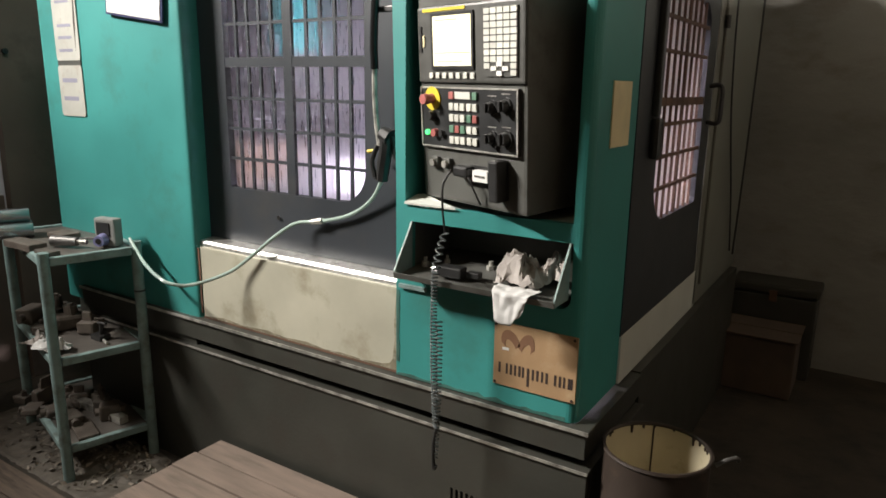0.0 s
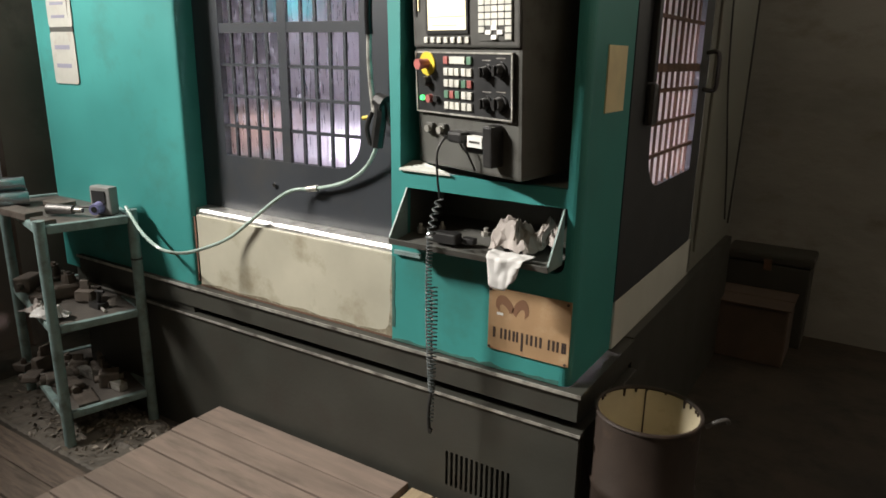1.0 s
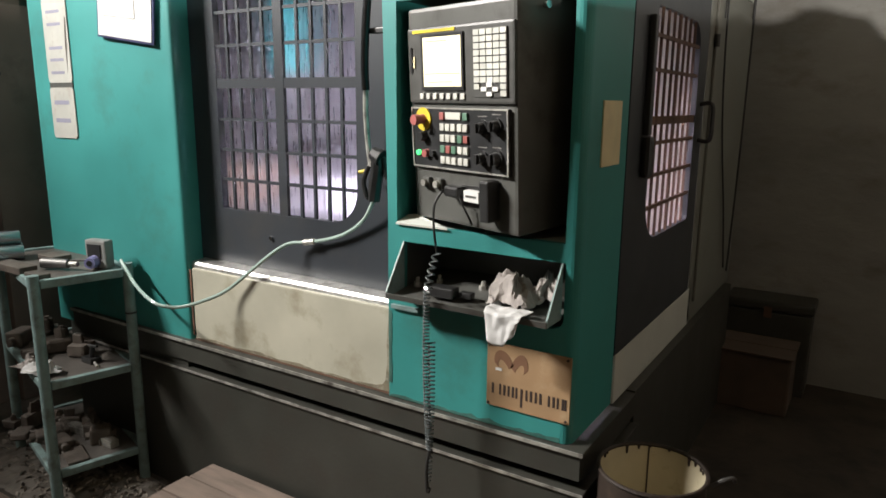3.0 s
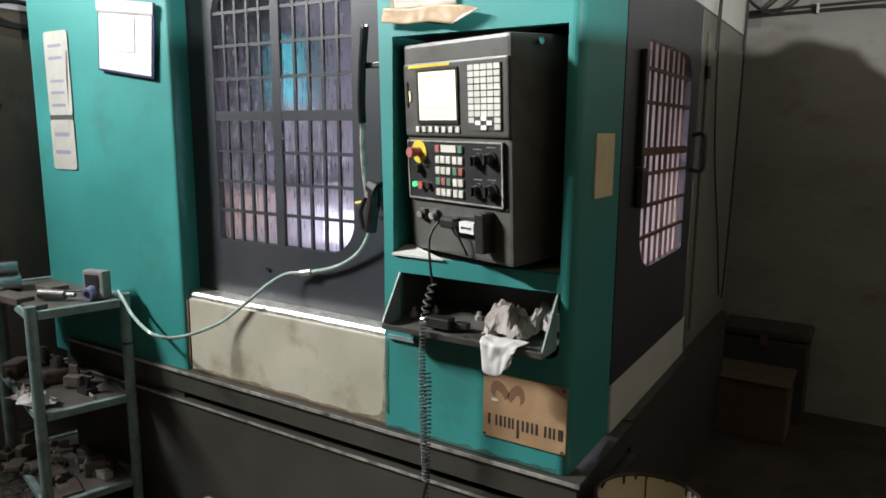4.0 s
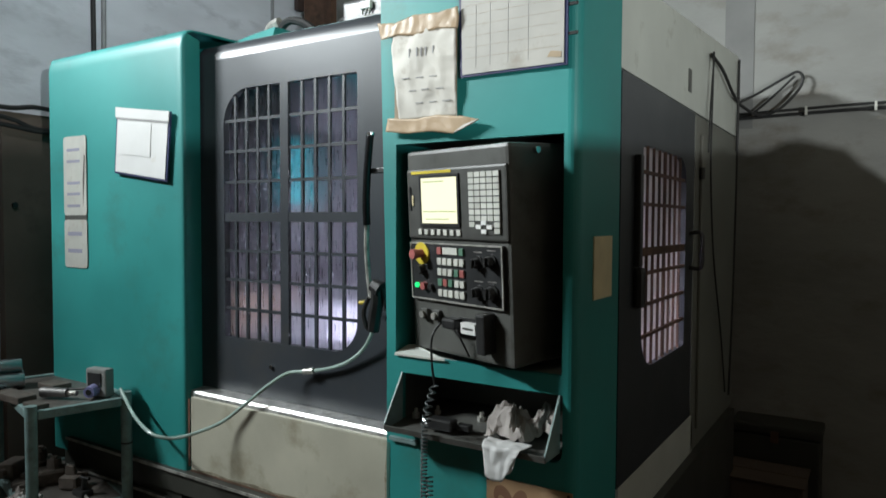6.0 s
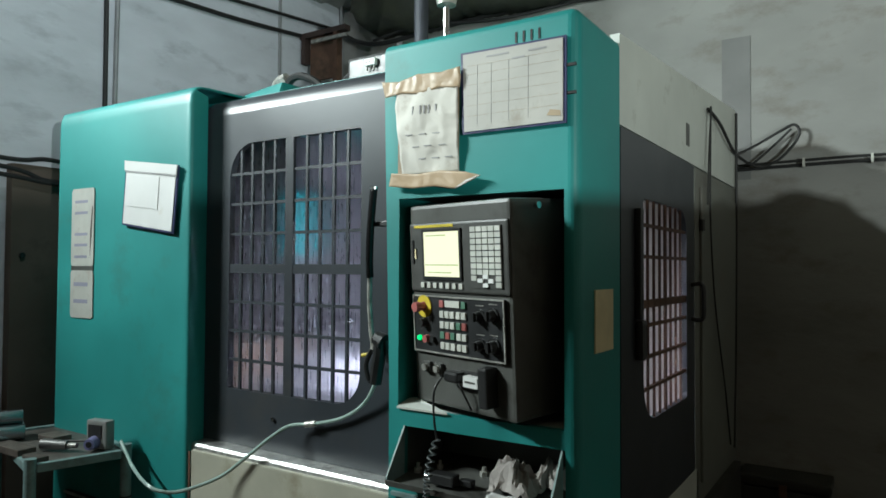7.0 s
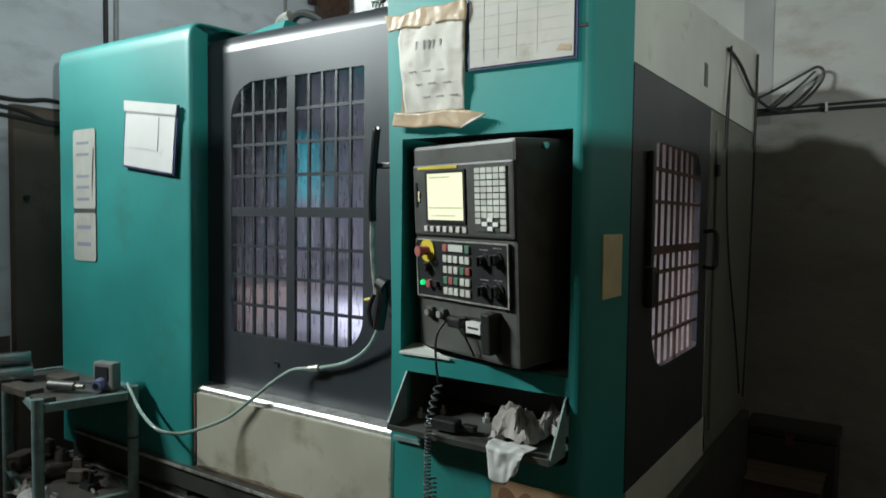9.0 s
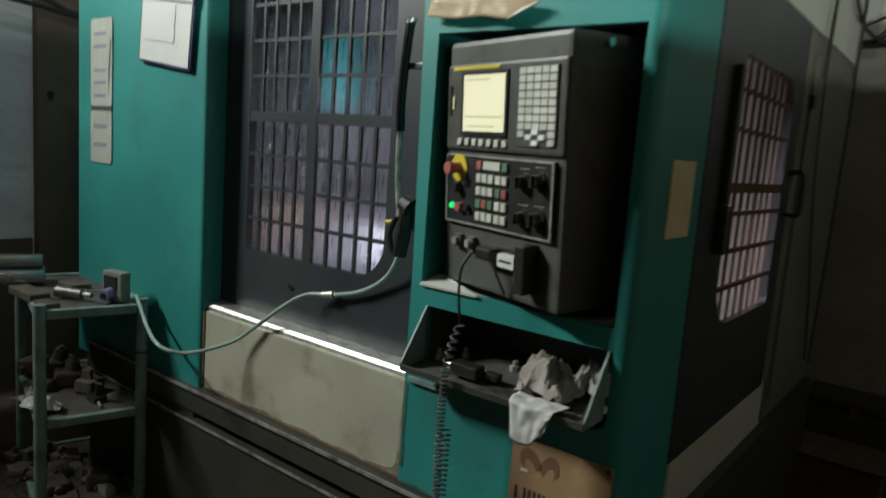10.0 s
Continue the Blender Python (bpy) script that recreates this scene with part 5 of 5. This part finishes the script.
def cables():
    def run(name, pts, r, m, label, cat="cable", group=""):
        return tagged(part(name, rod(bmesh.new(), pts, r), m), label, cat, group=group)
    run("wall_cable", [(-3.18, 0.2, 3.30), (-3.18, 0.83, 3.38), (-3.18, 1.6, 3.43), (-3.18, 2.30, 3.50)], 0.016, RUBBER, "black cable slung along the limewashed wall", group="cables on the wall")
    run("wall_cable", [(-3.18, 0.4, 3.42), (-3.18, 1.226, 3.52), (-3.18, 2.0, 3.60), (-3.17, 2.66, 3.66)], 0.013, RUBBER, "black cable slung along the limewashed wall", group="cables on the wall")
    run("wall_cable", [(-3.15, 2.60, 3.64), (-2.95, 2.62, 3.52), (-2.70, 2.64, 3.47), (-2.2, 2.66, 3.50), (-1.5, 2.67, 3.52), (-0.534, 2.68, 3.454), (0.8, 2.68, 3.40), (2.2, 2.68, 3.36)], 0.018, RUBBER, "black cable sagging along the back wall", group="cables on the wall")
    run("wall_cable", [(-2.75, 2.58, 3.48), (-2.3, 2.60, 3.53), (-1.6, 2.66, 3.47), (-0.534, 2.68, 3.50), (0.8, 2.68, 3.46), (2.2, 2.68, 3.42)], 0.013, RUBBER, "black cable sagging along the back wall", group="cables on the wall")
    run("conduit", [(-3.18, 0.60, 2.0), (-3.18, 0.60, 3.0), (-3.18, 0.59, 4.38)], 0.014, RUBBER, "dark vertical cable pipe on the wall", "conduit")
    run("conduit", [(-3.18, 0.66, 2.0), (-3.18, 0.665, 3.0), (-3.18, 0.69, 4.38)], 0.014, CONDUIT, "grey vertical conduit on the wall", "conduit")
    run("conduit", [(-3.16, 2.66, 2.4), (-3.16, 2.66, 3.4), (-3.16, 2.66, 4.38)], 0.016, CONDUIT, "grey vertical conduit in the wall corner", "conduit")
    run("conduit", [(-3.19, 1.99, 2.4), (-3.19, 1.99, 3.4), (-3.19, 1.99, 4.38)], 0.012, CONDUIT, "thin grey conduit on the limewashed wall", "conduit")
    # power cable along the back wall
    run("power_cable", [(-0.30, 2.68, 2.245), (-0.07, 2.68, 2.256), (0.3, 2.68, 2.262), (0.69, 2.68, 2.262), (1.6, 2.68, 2.24), (3.0, 2.68, 2.26)], 0.010, RUBBER, "black power cable clipped along the back wall", group="power cables")
    run("power_cable", [(-0.30, 2.66, 2.262), (-0.07, 2.66, 2.278), (0.3, 2.66, 2.285), (0.69, 2.66, 2.287), (1.6, 2.66, 2.26), (3.0, 2.66, 2.28)], 0.008, RUBBER, "black power cable clipped along the back wall", group="power cables")
    for x in (0.29, 0.62):
        tagged(part("cable_clip", cube(x, x + 0.012, 2.645, 2.69, 2.247, 2.296), KEY), "white clip holding the power cables", "clip", group="cable clips")
    run("looped_cable", [(0.01, 1.545, 2.39), (0.02, 1.75, 2.36), (0.02, 2.05, 2.29), (0.0, 2.40, 2.29), (0.06, 2.62, 2.262), (0.16, 2.64, 2.29), (0.25, 2.64, 2.38), (0.278, 2.64, 2.45), (0.25, 2.64, 2.49), (0.19, 2.64, 2.465), (0.05, 2.62, 2.385), (-0.04, 2.60, 2.34)], 0.008, RUBBER, "slack black cable looped beside the machine")
    run("looped_cable", [(0.235, 2.65, 2.47), (0.12, 2.65, 2.36), (0.02, 2.65, 2.28), (-0.06, 2.66, 2.27)], 0.007, RUBBER, "slack black cable looped beside the machine")
    run("drop_cable", [(0.022, 1.54, 2.40), (0.024, 1.52, 2.2), (0.024, 1.51, 1.9), (0.024, 1.57, 1.6), (0.024, 1.66, 1.386), (0.024, 1.82, 1.1), (0.024, 1.95, 0.8)], 0.004, RUBBER, "thin black cable hanging down the machine side", group="hanging cables")
    run("drop_cable", [(0.020, 1.56, 2.40), (0.022, 1.49, 2.15), (0.022, 1.47, 1.95)], 0.0035, RUBBER, "thin black cable hanging down the machine side", group="hanging cables")
    run("drop_cable", [(0.014, 2.22, 2.50), (0.014, 2.20, 1.8), (0.014, 2.16, 1.2), (0.014, 2.10, 0.75)], 0.007, RUBBER, "thick black cable down the rear corner of the machine", group="hanging cables")
    for z, dz in ((2.215, 0.02), (2.17, -0.05), (2.13, -0.02)):
        run("sagging_wire", [(-3.10, -0.6, z + 0.04), (-3.10, 0.04, z), (-3.10, 0.25, z + dz), (-3.10, 0.55, z - 0.02)], 0.012, RUBBER, "dark wire draped over the brown board", group="wires over the board")
    B = thing("brown_board", "tall dark brown board standing against the wall", "board", pose(-3.15, 0.4, 0))
    part("panel", cube(-3.19, -3.13, 0.075, 0.80, 0.0, 2.20, bevel=0.006), BROWN, B)
    part("knob", pipe((-3.13, 0.13, 1.72), (-3.115, 0.13, 1.72), 0.014), BLACK, B)
    # thin darker rectangle that paints a cast shadow on the back wall
    tagged(part("wall_shadow_patch", cube(-0.145, 0.015, 2.696, 2.70, 2.2, 3.06), SHADOWGREY), "darker grey rectangle painted as a shadow on the back wall", "rib", kind="structure")


beacon()
rooftop()
cables()

# ---- coolant in the machine ----
WATER = mat("coolant_water", (0.75, 0.78, 0.85), 0.12, 0, 0.05, 5)
WATER.node_tree.nodes["Principled BSDF"].inputs["Transmission Weight"].default_value = 0.55
WATER.node_tree.nodes["Principled BSDF"].inputs["IOR"].default_value = 1.33


def coolant():
    """Runs of coolant on the inner side of the pane, each a rigid film of drops that slides down."""
    made = []
    rng = random.Random(21)
    for i in range(10):
        x0 = -1.44 + 0.062 * i
        bm = bmesh.new()
        for k in range(95):
            x = x0 + rng.uniform(0, 0.058)
            z = 1.27 + rng.random() ** 1.25 * 0.72
            r, h = rng.uniform(0.0012, 0.0030), rng.uniform(0.004, 0.024)
            m = pose(x, 0.1335, z) @ Matrix.Diagonal((r, 0.0018, h * 0.5, 1))
            bmesh.ops.create_icosphere(bm, subdivisions=1, radius=1, matrix=m)
        made.append(tagged(part("coolant_runs", bm, WATER, smooth=True), "streaks of coolant running down inside the pane", "coolant", group="coolant on the pane", kind="stuff"))
    jets = []
    for a in (-1, 1):
        bm = bmesh.new()
        for k in range(14):
            u = k / 13
            p = Vector((a * (0.10 - 0.09 * u), -0.02 * u, -0.02 - 0.30 * u - 0.05 * u * u))
            bmesh.ops.create_icosphere(bm, subdivisions=1, radius=1, matrix=Matrix.Translation(p) @ Matrix.Diagonal((0.006, 0.006, 0.016, 1)))
        ob = part("coolant_jet", bm, WATER, smooth=True)
        ob.matrix_world = pose(-1.62, 0.59, 1.58)
        jets.append(tagged(ob, "jet of coolant falling past the spindle", "coolant", group="coolant jets"))
    return made, jets


RUNS, JETS = coolant()


def motions():
    for i, ob in enumerate(RUNS):
        speed = 0.007 + 0.0022 * (i * 7 % 5)
        walk(ob, [(t, pose(0.0015 * math.sin(1.7 * t + i), 0, 0.05 - speed * t)) for t in (0, 1.25, 2.5, 3.75, 5, 6.25, 7.5, 8.75, 10)])
    for i, ob in enumerate(JETS):
        walk(ob, [(0.25 * k, pose(-1.62, 0.59, 1.58 - 0.012 * (k % 2), 2.5 * math.sin(1.9 * k + i), 2.0 * math.cos(2.3 * k + i), 0)) for k in range(41)])


motions()
